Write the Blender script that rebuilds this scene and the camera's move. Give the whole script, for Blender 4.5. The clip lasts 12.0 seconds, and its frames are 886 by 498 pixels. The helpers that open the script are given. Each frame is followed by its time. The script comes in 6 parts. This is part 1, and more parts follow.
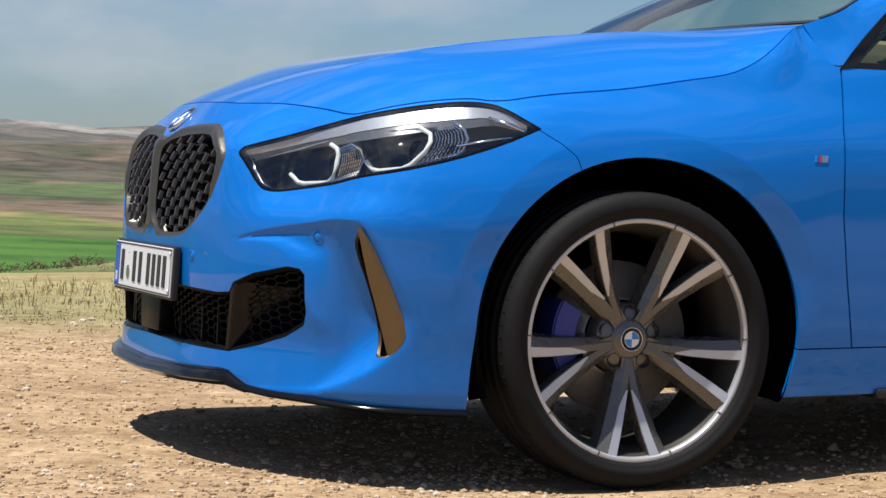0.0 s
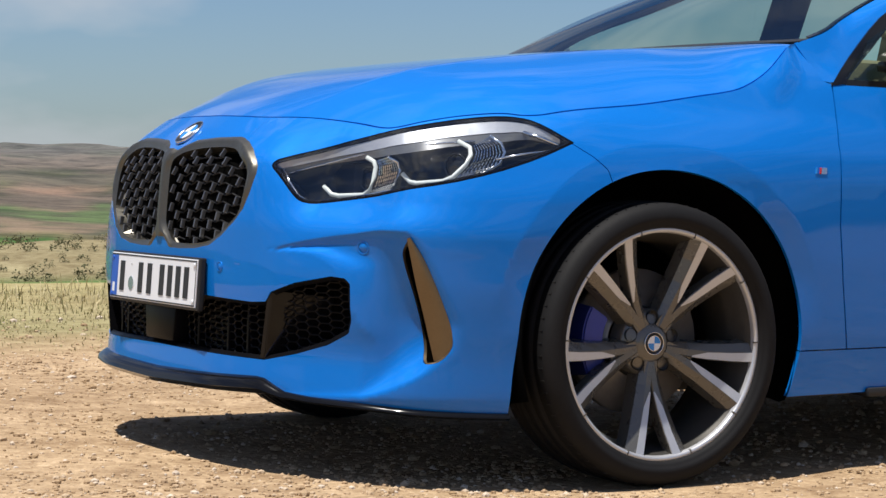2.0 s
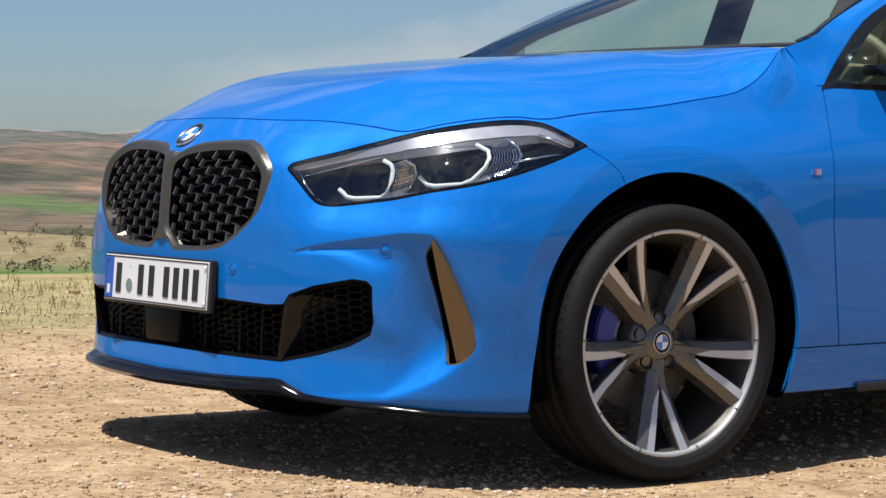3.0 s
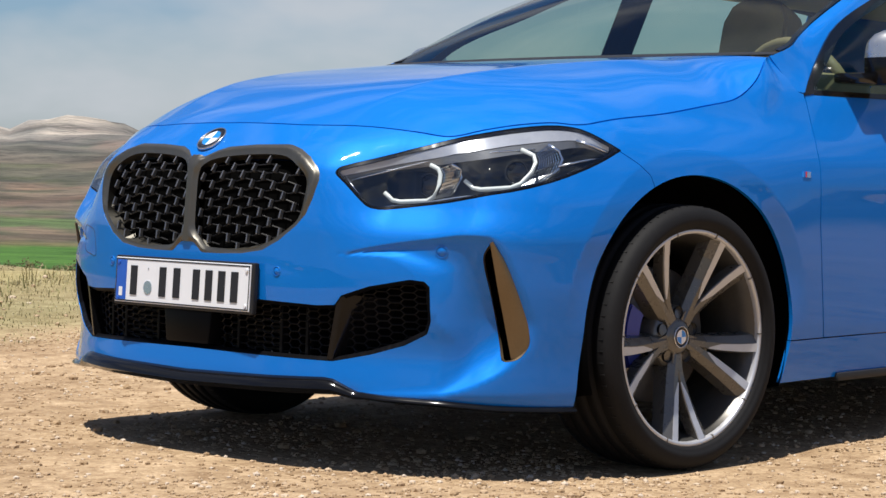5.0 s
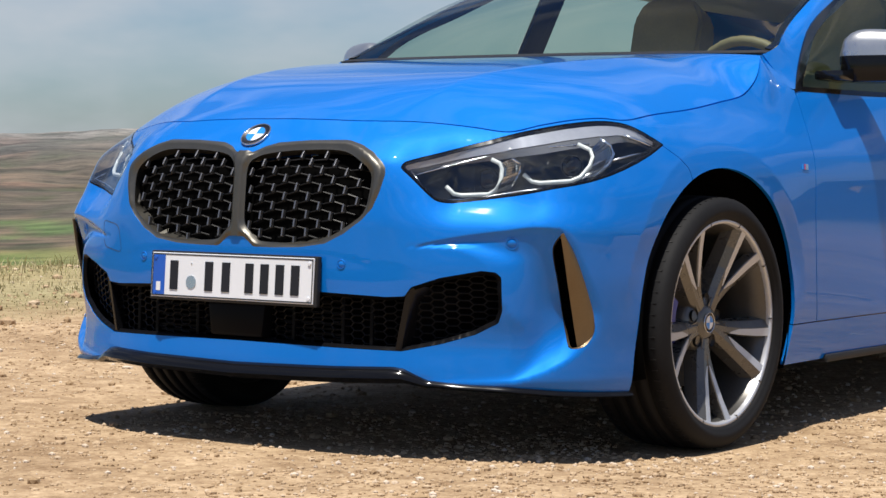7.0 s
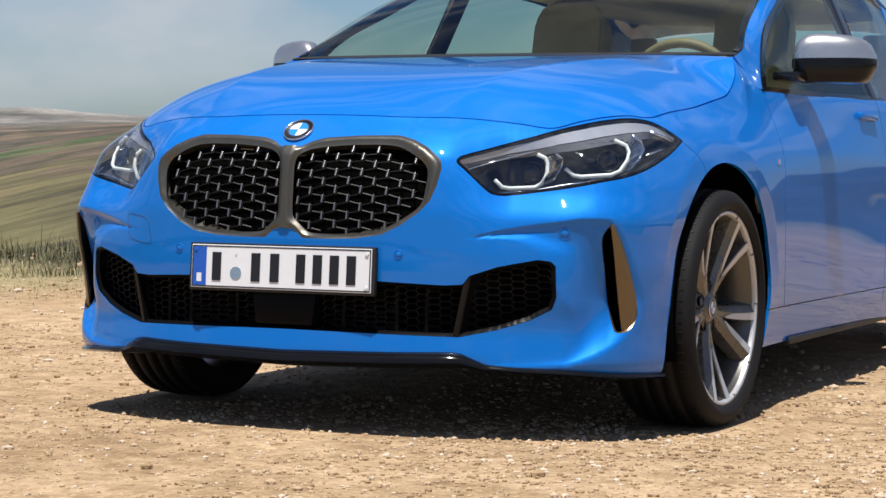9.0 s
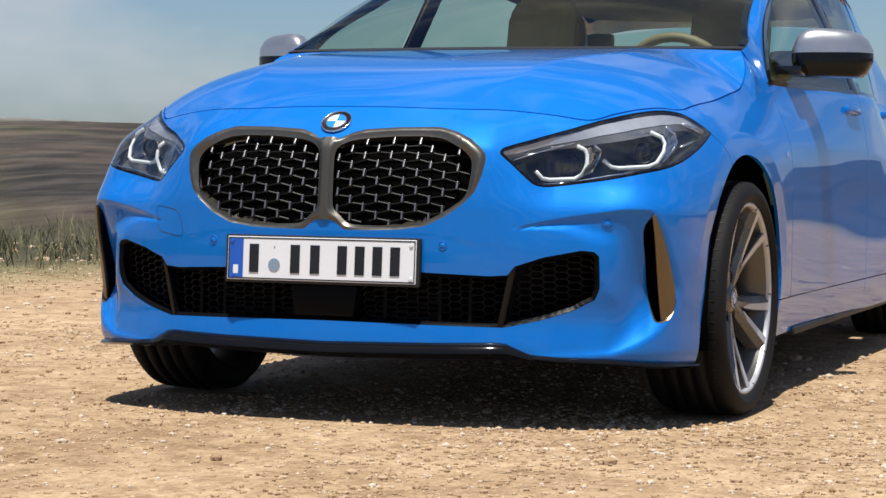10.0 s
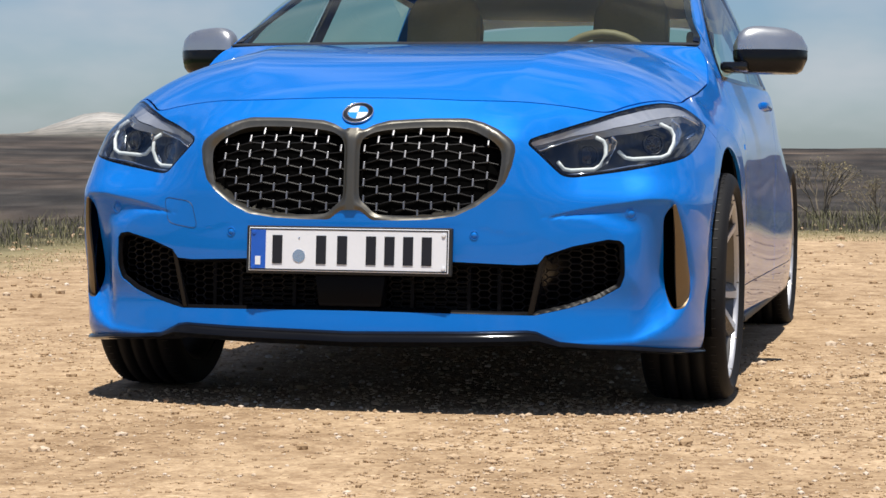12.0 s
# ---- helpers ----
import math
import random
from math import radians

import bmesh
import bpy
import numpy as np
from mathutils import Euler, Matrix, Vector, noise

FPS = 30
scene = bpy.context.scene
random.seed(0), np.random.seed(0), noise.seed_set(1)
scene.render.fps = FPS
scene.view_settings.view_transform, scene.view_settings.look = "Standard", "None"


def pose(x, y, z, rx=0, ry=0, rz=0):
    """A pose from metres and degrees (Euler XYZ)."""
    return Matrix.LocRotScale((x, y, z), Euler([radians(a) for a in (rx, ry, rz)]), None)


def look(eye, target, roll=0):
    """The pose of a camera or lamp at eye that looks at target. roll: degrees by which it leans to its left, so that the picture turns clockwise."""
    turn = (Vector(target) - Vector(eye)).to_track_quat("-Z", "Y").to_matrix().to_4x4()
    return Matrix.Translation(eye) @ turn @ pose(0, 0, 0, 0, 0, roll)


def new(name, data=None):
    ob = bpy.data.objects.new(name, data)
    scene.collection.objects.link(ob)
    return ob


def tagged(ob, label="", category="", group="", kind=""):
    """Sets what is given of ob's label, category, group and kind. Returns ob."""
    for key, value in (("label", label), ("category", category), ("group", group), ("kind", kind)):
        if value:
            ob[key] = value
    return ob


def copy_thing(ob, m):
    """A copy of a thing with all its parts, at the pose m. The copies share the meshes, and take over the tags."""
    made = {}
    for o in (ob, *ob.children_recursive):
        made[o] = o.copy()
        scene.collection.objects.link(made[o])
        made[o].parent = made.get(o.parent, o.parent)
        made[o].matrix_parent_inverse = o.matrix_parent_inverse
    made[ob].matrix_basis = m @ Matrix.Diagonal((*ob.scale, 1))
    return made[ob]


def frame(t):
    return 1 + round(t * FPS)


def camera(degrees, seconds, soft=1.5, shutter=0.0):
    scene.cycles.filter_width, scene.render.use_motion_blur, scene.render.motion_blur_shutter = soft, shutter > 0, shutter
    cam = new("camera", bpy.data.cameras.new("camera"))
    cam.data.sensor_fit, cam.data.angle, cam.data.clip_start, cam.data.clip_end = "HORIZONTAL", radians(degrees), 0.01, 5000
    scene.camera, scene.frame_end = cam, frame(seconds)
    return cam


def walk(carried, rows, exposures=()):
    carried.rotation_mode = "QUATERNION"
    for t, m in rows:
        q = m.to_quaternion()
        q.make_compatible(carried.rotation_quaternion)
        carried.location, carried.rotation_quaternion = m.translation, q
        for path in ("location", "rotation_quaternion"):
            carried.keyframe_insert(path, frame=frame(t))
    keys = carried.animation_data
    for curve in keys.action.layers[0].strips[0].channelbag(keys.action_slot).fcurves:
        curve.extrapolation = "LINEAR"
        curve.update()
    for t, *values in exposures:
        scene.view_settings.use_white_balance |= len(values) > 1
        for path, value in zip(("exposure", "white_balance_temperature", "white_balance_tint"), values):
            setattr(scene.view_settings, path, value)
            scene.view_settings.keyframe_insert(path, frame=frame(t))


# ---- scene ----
cam = camera(21.2, 12.0)

PATH = [
    (0, (5.401, -2.234, 0.637), (3.541, -1.502, 0.582), 2.5),
    (0.5, (5.372, -2.405, 0.617), (3.536, -1.615, 0.573), 2.5),
    (1, (5.341, -2.585, 0.625), (3.53, -1.738, 0.58), 2.4),
    (1.5, (5.29, -2.803, 0.609), (3.512, -1.888, 0.572), 2.3),
    (2, (5.216, -3.033, 0.61), (3.477, -2.046, 0.574), 2.3),
    (2.5, (5.116, -3.259, 0.626), (3.42, -2.199, 0.585), 2.2),
    (4.5, (4.655, -4.145, 0.619), (3.167, -2.808, 0.583), 2.0),
    (5, (4.508, -4.383, 0.614), (3.077, -2.987, 0.579), 1.9),
    (5.5, (4.35, -4.613, 0.609), (2.975, -3.162, 0.574), 1.8),
    (6, (4.172, -4.822, 0.594), (2.855, -3.317, 0.563), 1.7),
    (6.5, (3.996, -5.004, 0.588), (2.742, -3.446, 0.559), 1.5),
    (8.3, (3.288, -5.775, 0.575), (2.316, -4.028, 0.545), 1.4),
    (8.5, (3.204, -5.852, 0.559), (2.259, -4.09, 0.533), 1.3),
    (9, (2.983, -6.026, 0.549), (2.104, -4.23, 0.522), 1.3),
    (9.5, (2.747, -6.163, 0.538), (1.934, -4.336, 0.51), 1.2),
    (10, (2.494, -6.274, 0.519), (1.752, -4.417, 0.494), 1.2),
    (10.5, (2.248, -6.368, 0.497), (1.578, -4.483, 0.476), 1.2),
    (11, (2.01, -6.46, 0.491), (1.419, -4.55, 0.469), 1.1),
    (11.5, (1.759, -6.555, 0.468), (1.252, -4.62, 0.453), 0.9),
    (12, (1.516, -6.645, 0.46), (1.087, -4.692, 0.446), 0.9),
]
# the car's own axes lean nose-up against the level ground; path and car are laid out in them and turned together
TILT = pose(0, 0, 0, -2.3, 0, 0)
walk(cam, [(t, TILT @ look(eye, target, roll)) for t, eye, target, roll in PATH])

# ---- light ----
world = bpy.data.worlds.new("sky")
scene.world = world
world.use_nodes = True
wn, wl = world.node_tree.nodes, world.node_tree.links
sky = wn.new("ShaderNodeTexSky")
sky.sky_type = "NISHITA"
sky.sun_disc = False
SUN_ELEV, SUN_AZ = radians(74), radians(163)
sky.sun_elevation, sky.sun_rotation = SUN_ELEV, SUN_AZ
wn["Background"].inputs["Strength"].default_value = 0.054
sky.air_density, sky.dust_density, sky.ozone_density = 1.0, .25, 2.0
# broken cloud drawn over the clear sky
_tc = wn.new("ShaderNodeTexCoord")
_mp = wn.new("ShaderNodeMapping")
_mp.inputs["Scale"].default_value = (1.0, 1.0, 2.4)
wl.new(_tc.outputs["Generated"], _mp.inputs["Vector"])
_cl = wn.new("ShaderNodeTexNoise")
_cl.inputs["Scale"].default_value, _cl.inputs["Detail"].default_value, _cl.inputs["Roughness"].default_value = 5.2, 5, .52
wl.new(_mp.outputs[0], _cl.inputs["Vector"])
_cr = wn.new("ShaderNodeValToRGB")
_cr.color_ramp.elements[0].position, _cr.color_ramp.elements[0].color = .44, (.0, .0, .0, 1)
_cr.color_ramp.elements[1].position, _cr.color_ramp.elements[1].color = .66, (.80, .80, .80, 1)
wl.new(_cl.outputs["Fac"], _cr.inputs["Fac"])
_mx = wn.new("ShaderNodeMix")
_mx.data_type = "RGBA"
wl.new(_cr.outputs[0], _mx.inputs[0])
_tn = wn.new("ShaderNodeMix")
_tn.data_type, _tn.blend_type = "RGBA", "MULTIPLY"
_tn.inputs[0].default_value = 1.0
wl.new(sky.outputs[0], _tn.inputs[6])
_tn.inputs[7].default_value = (.70, .88, 1.20, 1)
wl.new(_tn.outputs[2], _mx.inputs[6])
_mx.inputs[7].default_value = (7.6, 8.0, 8.6, 1)
wl.new(_mx.outputs[2], wn["Background"].inputs["Color"])
sun = new("sun", bpy.data.lights.new("sun", "SUN"))
sun.data.energy, sun.data.angle, sun.data.color = 4.8, radians(0.6), (1.0, 0.95, 0.87)
# the way the light comes from, as compass angle from +y towards +x
sun_from = Vector((math.sin(SUN_AZ) * math.cos(SUN_ELEV), math.cos(SUN_AZ) * math.cos(SUN_ELEV), math.sin(SUN_ELEV)))
sun.matrix_world = look(sun_from * 30, (0, 0, 0))
scene.view_settings.exposure = 0.45


# ---- materials ----
def material(name, colour, rough=0.5, metal=0.0, coat=0.0, spec=0.5):
    m = bpy.data.materials.new(name)
    m.use_nodes = True
    b = m.node_tree.nodes["Principled BSDF"]
    b.inputs["Base Color"].default_value = (*colour, 1)
    b.inputs["Roughness"].default_value = rough
    b.inputs["Metallic"].default_value = metal
    b.inputs["Coat Weight"].default_value = coat
    b.inputs["Coat Roughness"].default_value = 0.02
    b.inputs["Specular IOR Level"].default_value = spec
    return m


def nodes_of(m):
    t = m.node_tree
    return t.nodes, t.links, t.nodes["Principled BSDF"]


def noise_node(n, l, scale, detail=4, rough=.6, coord="Object", vec=None):
    t = n.new("ShaderNodeTexNoise")
    t.inputs["Scale"].default_value, t.inputs["Detail"].default_value, t.inputs["Roughness"].default_value = scale, detail, rough
    if vec is None:
        vec = n.new("ShaderNodeTexCoord").outputs[coord]
    l.new(vec, t.inputs["Vector"])
    return t


def ramp_node(n, l, fac, stops):
    r = n.new("ShaderNodeValToRGB")
    e = r.color_ramp.elements
    while len(e) < len(stops):
        e.new(.5)
    for k, (p, c) in zip(e, stops):
        k.position, k.color = p, (*c, 1)
    l.new(fac, r.inputs["Fac"])
    return r


def mix_node(n, l, fac, a, b, kind="MIX"):
    m = n.new("ShaderNodeMix")
    m.data_type, m.blend_type = "RGBA", kind
    for k, v in ((0, fac), (6, a), (7, b)):
        if isinstance(v, (int, float)):
            m.inputs[k].default_value = v
        elif isinstance(v, tuple):
            m.inputs[k].default_value = (*v, 1)
        else:
            l.new(v, m.inputs[k])
    return m.outputs[2]


def bump_node(n, l, b, height, strength, distance):
    u = n.new("ShaderNodeBump")
    u.inputs["Strength"].default_value, u.inputs["Distance"].default_value = strength, distance
    l.new(height, u.inputs["Height"])
    l.new(u.outputs[0], b.inputs["Normal"])
    return u


def worn(name, colour, rough, metal=0.0, spread=.12, scale=40, bump=0.0, coat=0.0, spec=.5):
    """A material whose tone and gloss vary a little at two scales, with a fine relief."""
    m = material(name, colour, rough, metal, coat, spec)
    n, l, b = nodes_of(m)
    big, fine = noise_node(n, l, scale * .12), noise_node(n, l, scale)
    both = mix_node(n, l, .5, big.outputs["Fac"], fine.outputs["Fac"])
    lo, hi = tuple(c * (1 - spread) for c in colour), tuple(min(1, c * (1 + spread)) for c in colour)
    l.new(ramp_node(n, l, both, [(.3, lo), (.7, hi)]).outputs[0], b.inputs["Base Color"])
    r = n.new("ShaderNodeMapRange")
    r.inputs["To Min"].default_value, r.inputs["To Max"].default_value = max(.02, rough - .06), min(1, rough + .08)
    l.new(big.outputs["Fac"], r.inputs["Value"])
    l.new(r.outputs[0], b.inputs["Roughness"])
    if bump:
        bump_node(n, l, b, fine.outputs["Fac"], .5, bump)
    return m


def thin_glass(name, tint, gloss=1.0):
    """A thin pane: clear with a tint, and a mirror at grazing angles."""
    m = bpy.data.materials.new(name)
    m.use_nodes = True
    n, l = m.node_tree.nodes, m.node_tree.links
    n.remove(n["Principled BSDF"])
    clear, shine, mixed = n.new("ShaderNodeBsdfTransparent"), n.new("ShaderNodeBsdfGlossy"), n.new("ShaderNodeMixShader")
    clear.inputs["Color"].default_value = (*tint, 1)
    shine.inputs["Roughness"].default_value = .01
    edge, fifth, scaled = n.new("ShaderNodeLayerWeight"), n.new("ShaderNodeMath"), n.new("ShaderNodeMath")
    fifth.operation, scaled.operation = "POWER", "MULTIPLY_ADD"
    edge.inputs["Blend"].default_value = .5
    fifth.inputs[1].default_value = 5.0
    scaled.inputs[1].default_value, scaled.inputs[2].default_value = .9 * gloss, .06 * gloss
    l.new(edge.outputs["Facing"], fifth.inputs[0])
    l.new(fifth.outputs[0], scaled.inputs[0])
    l.new(scaled.outputs[0], mixed.inputs[0])
    l.new(clear.outputs[0], mixed.inputs[1])
    l.new(shine.outputs[0], mixed.inputs[2])
    l.new(mixed.outputs[0], n["Material Output"].inputs[0])
    return m


def car_paint():
    m = material("blue_metallic_paint", (0.003, 0.160, 0.55), 0.50, 0.18, 1.0, 0.05)
    n, l, b = nodes_of(m)
    flake = n.new("ShaderNodeTexVoronoi")
    flake.inputs["Scale"].default_value = 2600
    l.new(n.new("ShaderNodeTexCoord").outputs["Object"], flake.inputs["Vector"])
    l.new(ramp_node(n, l, flake.outputs["Color"], [(.2, (0.002, 0.140, 0.51)), (.8, (0.004, 0.172, 0.63))]).outputs[0], b.inputs["Base Color"])
    b.inputs["Coat IOR"].default_value = 1.42
    dust = noise_node(n, l, 9, 6)
    r = n.new("ShaderNodeMapRange")
    r.inputs["To Min"].default_value, r.inputs["To Max"].default_value = .012, .05
    l.new(dust.outputs["Fac"], r.inputs["Value"])
    l.new(r.outputs[0], b.inputs["Coat Roughness"])
    return m


M_PAINT = car_paint()
M_BLACK = worn("gloss_black_plastic", (0.006, 0.006, 0.007), 0.10, scale=60)
# near-zero black: deep shade put into the colour of recesses and hidden sheets
M_VOID = material("shade_black", (0.003, 0.003, 0.003), 0.95, spec=0.0)
M_CAP = worn("silver_mirror_cap", (0.50, 0.51, 0.52), 0.28, 0.85, .05, 150)
M_BARREL = worn("grey_rim_barrel", (0.12, 0.115, 0.108), 0.30, 0.7, .1, 100)
M_MATT = worn("matt_black_plastic", (0.008, 0.008, 0.009), 0.55, scale=120, bump=.0004)
M_RUBBER = worn("tyre_rubber", (0.008, 0.008, 0.009), 0.7, scale=90, spread=.25, bump=.0004, spec=.2)
M_CERIUM = worn("cerium_grey_trim", (0.118, 0.112, 0.098), 0.40, 0.8, .06, 200)
M_BRONZE = worn("bronze_blade", (0.17, 0.125, 0.075), 0.33, 0.75, .08, 200)
M_PIN = worn("dark_satin_chrome", (0.21, 0.21, 0.22), 0.40, 0.9, .1, 200)
M_LATTICE = worn("black_lattice", (0.009, 0.009, 0.010), 0.38, scale=150, spec=.22)
M_LAMPRIM = worn("black_lamp_rim", (0.004, 0.004, 0.005), 0.22, scale=60, spec=.12)
M_NET = worn("black_grille_net", (0.004, 0.004, 0.005), 0.34, scale=150, spec=.06)
M_WEDGE = worn("satin_black_plastic", (0.005, 0.005, 0.006), 0.12, scale=60, spec=.25)
M_LENS = thin_glass("lamp_cover_glass", (0.93, 0.95, 0.97), 1.5)
M_WINDOW = thin_glass("window_glass", (0.70, 0.86, 0.81))
M_SCREEN = thin_glass("windscreen_glass", (0.78, 0.84, 0.74))
M_CHROME = worn("lamp_chrome", (0.75, 0.77, 0.80), 0.13, 1.0, .05, 150)
M_CLEAR = worn("frosted_light_guide", (0.58, 0.62, 0.61), 0.25, 0.0, .05, 150)
_n, _l, _b = nodes_of(M_CLEAR)
_b.inputs["Emission Color"].default_value, _b.inputs["Emission Strength"].default_value = (.95, 1, .97, 1), .08
M_CLEARTRIM = worn("clear_lamp_trim", (0.40, 0.42, 0.47), 0.22, 0.3, .08, 150)
M_GREYTRIM = worn("grey_lamp_trim", (0.16, 0.165, 0.175), 0.2, 0.3, .08, 150)
M_LAMPDARK = worn("dark_lamp_housing", (0.055, 0.058, 0.060), 0.3, 0.2, .2, 60)
M_RIM = worn("machined_alloy", (0.52, 0.53, 0.56), 0.36, 0.5, .06, 220)
M_RIMDARK = worn("grey_painted_alloy", (0.135, 0.130, 0.122), 0.27, 0.6, .08, 150)
M_DISC = worn("brake_disc_steel", (0.34, 0.32, 0.30), 0.38, 0.7, .15, 60)
M_CALIPER = worn("blue_caliper_paint", (0.025, 0.04, 0.26), 0.3, .2, .1, 80)
M_WHITE = worn("white_plate", (0.72, 0.74, 0.78), 0.35, scale=80, spread=.03)
M_EUBLUE = worn("plate_blue", (0.012, 0.09, 0.45), 0.35, scale=80)
M_INK = worn("plate_ink", (0.008, 0.008, 0.012), 0.4, scale=80)
M_SILVER = worn("silver_badge", (0.7, 0.7, 0.72), 0.2, 1.0, .04, 100)
M_BADGEBLUE = worn("badge_blue", (0.02, 0.22, 0.62), 0.2, scale=80)
M_BADGERED = worn("badge_red", (0.55, 0.03, 0.03), 0.25, scale=80)
M_SEAT = worn("olive_seat_cloth", (0.36, 0.30, 0.15), 0.8, scale=120, bump=.001)
M_LINER = worn("beige_headliner", (0.70, 0.62, 0.40), 0.8, scale=60, bump=.0006)
M_TRIM = worn("brown_cabin_trim", (0.16, 0.14, 0.075), 0.6, scale=60, bump=.0006)


# ---- body shape ----
def smooth(ts, vs):
    """A monotone cubic through the knots, as a function of one number or array."""
    t, v = np.asarray(ts, float), np.asarray(vs, float)
    h, d = np.diff(t), np.diff(v) / np.diff(t)
    m = np.zeros_like(v)
    m[0], m[-1] = d[0], d[-1]
    ok = d[:-1] * d[1:] > 0
    w1, w2 = 2 * h[1:] + h[:-1], h[1:] + 2 * h[:-1]
    safe = np.where(ok, d[:-1], 1), np.where(ok, d[1:], 1)
    m[1:-1] = np.where(ok, (w1 + w2) / (w1 / safe[0] + w2 / safe[1]), 0)

    def f(x):
        x = np.clip(np.asarray(x, float), t[0], t[-1])
        i = np.clip(np.searchsorted(t, x) - 1, 0, len(h) - 1)
        u = (x - t[i]) / h[i]
        return ((2 * u ** 3 - 3 * u ** 2 + 1) * v[i] + (u ** 3 - 2 * u ** 2 + u) * h[i] * m[i]
                + (3 * u ** 2 - 2 * u ** 3) * v[i + 1] + (u ** 3 - u ** 2) * h[i] * m[i + 1])
    return f


def natural(ts, vs):
    """A natural cubic spline through the knots."""
    t, v = np.asarray(ts, float), np.asarray(vs, float)
    n, h = len(t), np.diff(t)
    a, r = np.eye(n), np.zeros(n)
    for i in range(1, n - 1):
        a[i, i - 1:i + 2] = h[i - 1], 2 * (h[i - 1] + h[i]), h[i]
        r[i] = 6 * ((v[i + 1] - v[i]) / h[i] - (v[i] - v[i - 1]) / h[i - 1])
    k = np.linalg.solve(a, r)

    def f(x):
        x = np.clip(np.asarray(x, float), t[0], t[-1])
        i = np.clip(np.searchsorted(t, x) - 1, 0, n - 2)
        p, q = t[i + 1] - x, x - t[i]
        return ((k[i] * p ** 3 + k[i + 1] * q ** 3) / (6 * h[i]) + (v[i] / h[i] - k[i] * h[i] / 6) * p
                + (v[i + 1] / h[i] - k[i + 1] * h[i] / 6) * q)
    return f


def step(a, b, x):
    u = np.clip((np.asarray(x, float) - a) / (b - a), 0, 1)
    return u * u * (3 - 2 * u)


# the outline seen from above, half of it, from the nose round to the tail
OUTLINE = [(0, -.846), (.16, -.843), (.32, -.831), (.42, -.808), (.50, -.783), (.59, -.743), (.68, -.688), (.772, -.632), (.833, -.537),
           (.862, -.40), (.886, -.22), (.898, 0), (.898, .25), (.892, .5), (.888, 1.0), (.889, 1.6), (.892, 2.2), (.872, 2.67),
           (.845, 3.05), (.77, 3.3), (.55, 3.41), (.25, 3.44), (0, 3.45)]
_m = [(-x, y) for x, y in OUTLINE[1:4]][::-1] + OUTLINE + [(-x, y) for x, y in OUTLINE[-3:-1]][::-1]
_c = np.concatenate([[0], np.cumsum([math.dist(a, b) for a, b in zip(_m, _m[1:])])])
_c -= _c[3]
PX, PY = natural(_c, [p[0] for p in _m]), natural(_c, [p[1] for p in _m])
S_AT = dict(zip(OUTLINE, _c[3:3 + len(OUTLINE)]))
S_END = float(_c[2 + len(OUTLINE)])
# how far the skin lies inside that outline, by height, at a few stations along it
LEVELS = [.12, .20, .27, .35, .45, .54, .62, .69, .75, .805, .86, .94, 1.02]
INSET = [
    ((0, -.846), [.05, .007, .011, .004, 0, 0, .003, .009, .058, .112, .17, .24, .32]),
    ((.32, -.831), [.05, .007, .011, .004, 0, 0, .006, .017, .058, .117, .18, .25, .33]),
    ((.42, -.808), [.05, .007, .011, .004, 0, 0, .008, .024, .075, .15, .22, .30, .38]),
    ((.50, -.783), [.05, .007, .011, .004, 0, .004, .025, .055, .10, .165, .24, .32, .40]),
    ((.59, -.743), [.05, .007, .011, .004, .002, .012, .058, .085, .12, .175, .25, .33, .4]),
    ((.68, -.688), [.05, .008, .012, .003, 0, .008, .055, .083, .115, .165, .24, .32, .4]),
    ((.772, -.632), [.07, .022, .020, .014, .006, .002, .035, .065, .095, .145, .22, .3, .38]),
    ((.862, -.40), [.04, .015, .012, .006, 0, 0, .013, .038, .065, .11, .185, .28, .36]),
    ((.898, 0), [.04, .02, .015, .008, 0, 0, .002, .014, .036, .073, .122, .18, .25]),
    ((.892, .5), [.06, .034, .024, .016, .012, .010, .010, .011, .018, .036, .062, .100, .16]),
    ((.889, 1.6), [.06, .030, .014, .006, .005, .007, .008, .006, .006, .012, .020, .035, .08]),
    ((.872, 2.67), [.06, .03, .02, .005, 0, 0, .008, .025, .05, .08, .11, .15, .2]),
    ((.77, 3.3), [.12, .06, .02, 0, 0, .005, .02, .04, .06, .08, .1, .13, .16]),
    ((0, 3.45), [.14, .08, .02, 0, 0, .01, .03, .05, .06, .07, .08, .1, .12])]
_st = [float(S_AT[p]) for p, _ in INSET]
_lv = [smooth(LEVELS, v) for _, v in INSET]


def inset(s, z):
    """The inset at places s along the outline and heights z (arrays of one size)."""
    cols = np.array([f(z) for f in _lv])
    out = np.empty(len(s))
    t = np.array(_st)
    h = np.diff(t)[:, None]
    d = np.diff(cols, axis=0) / h
    m = np.zeros_like(cols)
    m[0], m[-1] = 0, 0
    same = d[:-1] * d[1:] > 0
    w1, w2 = 2 * h[1:] + h[:-1], h[1:] + 2 * h[:-1]
    m[1:-1] = np.where(same, (w1 + w2) / (w1 / np.where(same, d[:-1], 1) + w2 / np.where(same, d[1:], 1)), 0)
    i = np.clip(np.searchsorted(t, s) - 1, 0, len(t) - 2)
    j = np.arange(len(s))
    hh = np.diff(t)[i]
    u = np.clip((s - t[i]) / hh, 0, 1)
    return ((2 * u ** 3 - 3 * u ** 2 + 1) * cols[i, j] + (u ** 3 - 2 * u ** 2 + u) * hh * m[i, j]
            + (3 * u ** 2 - 2 * u ** 3) * cols[i + 1, j] + (u ** 3 - u ** 2) * hh * m[i + 1, j])


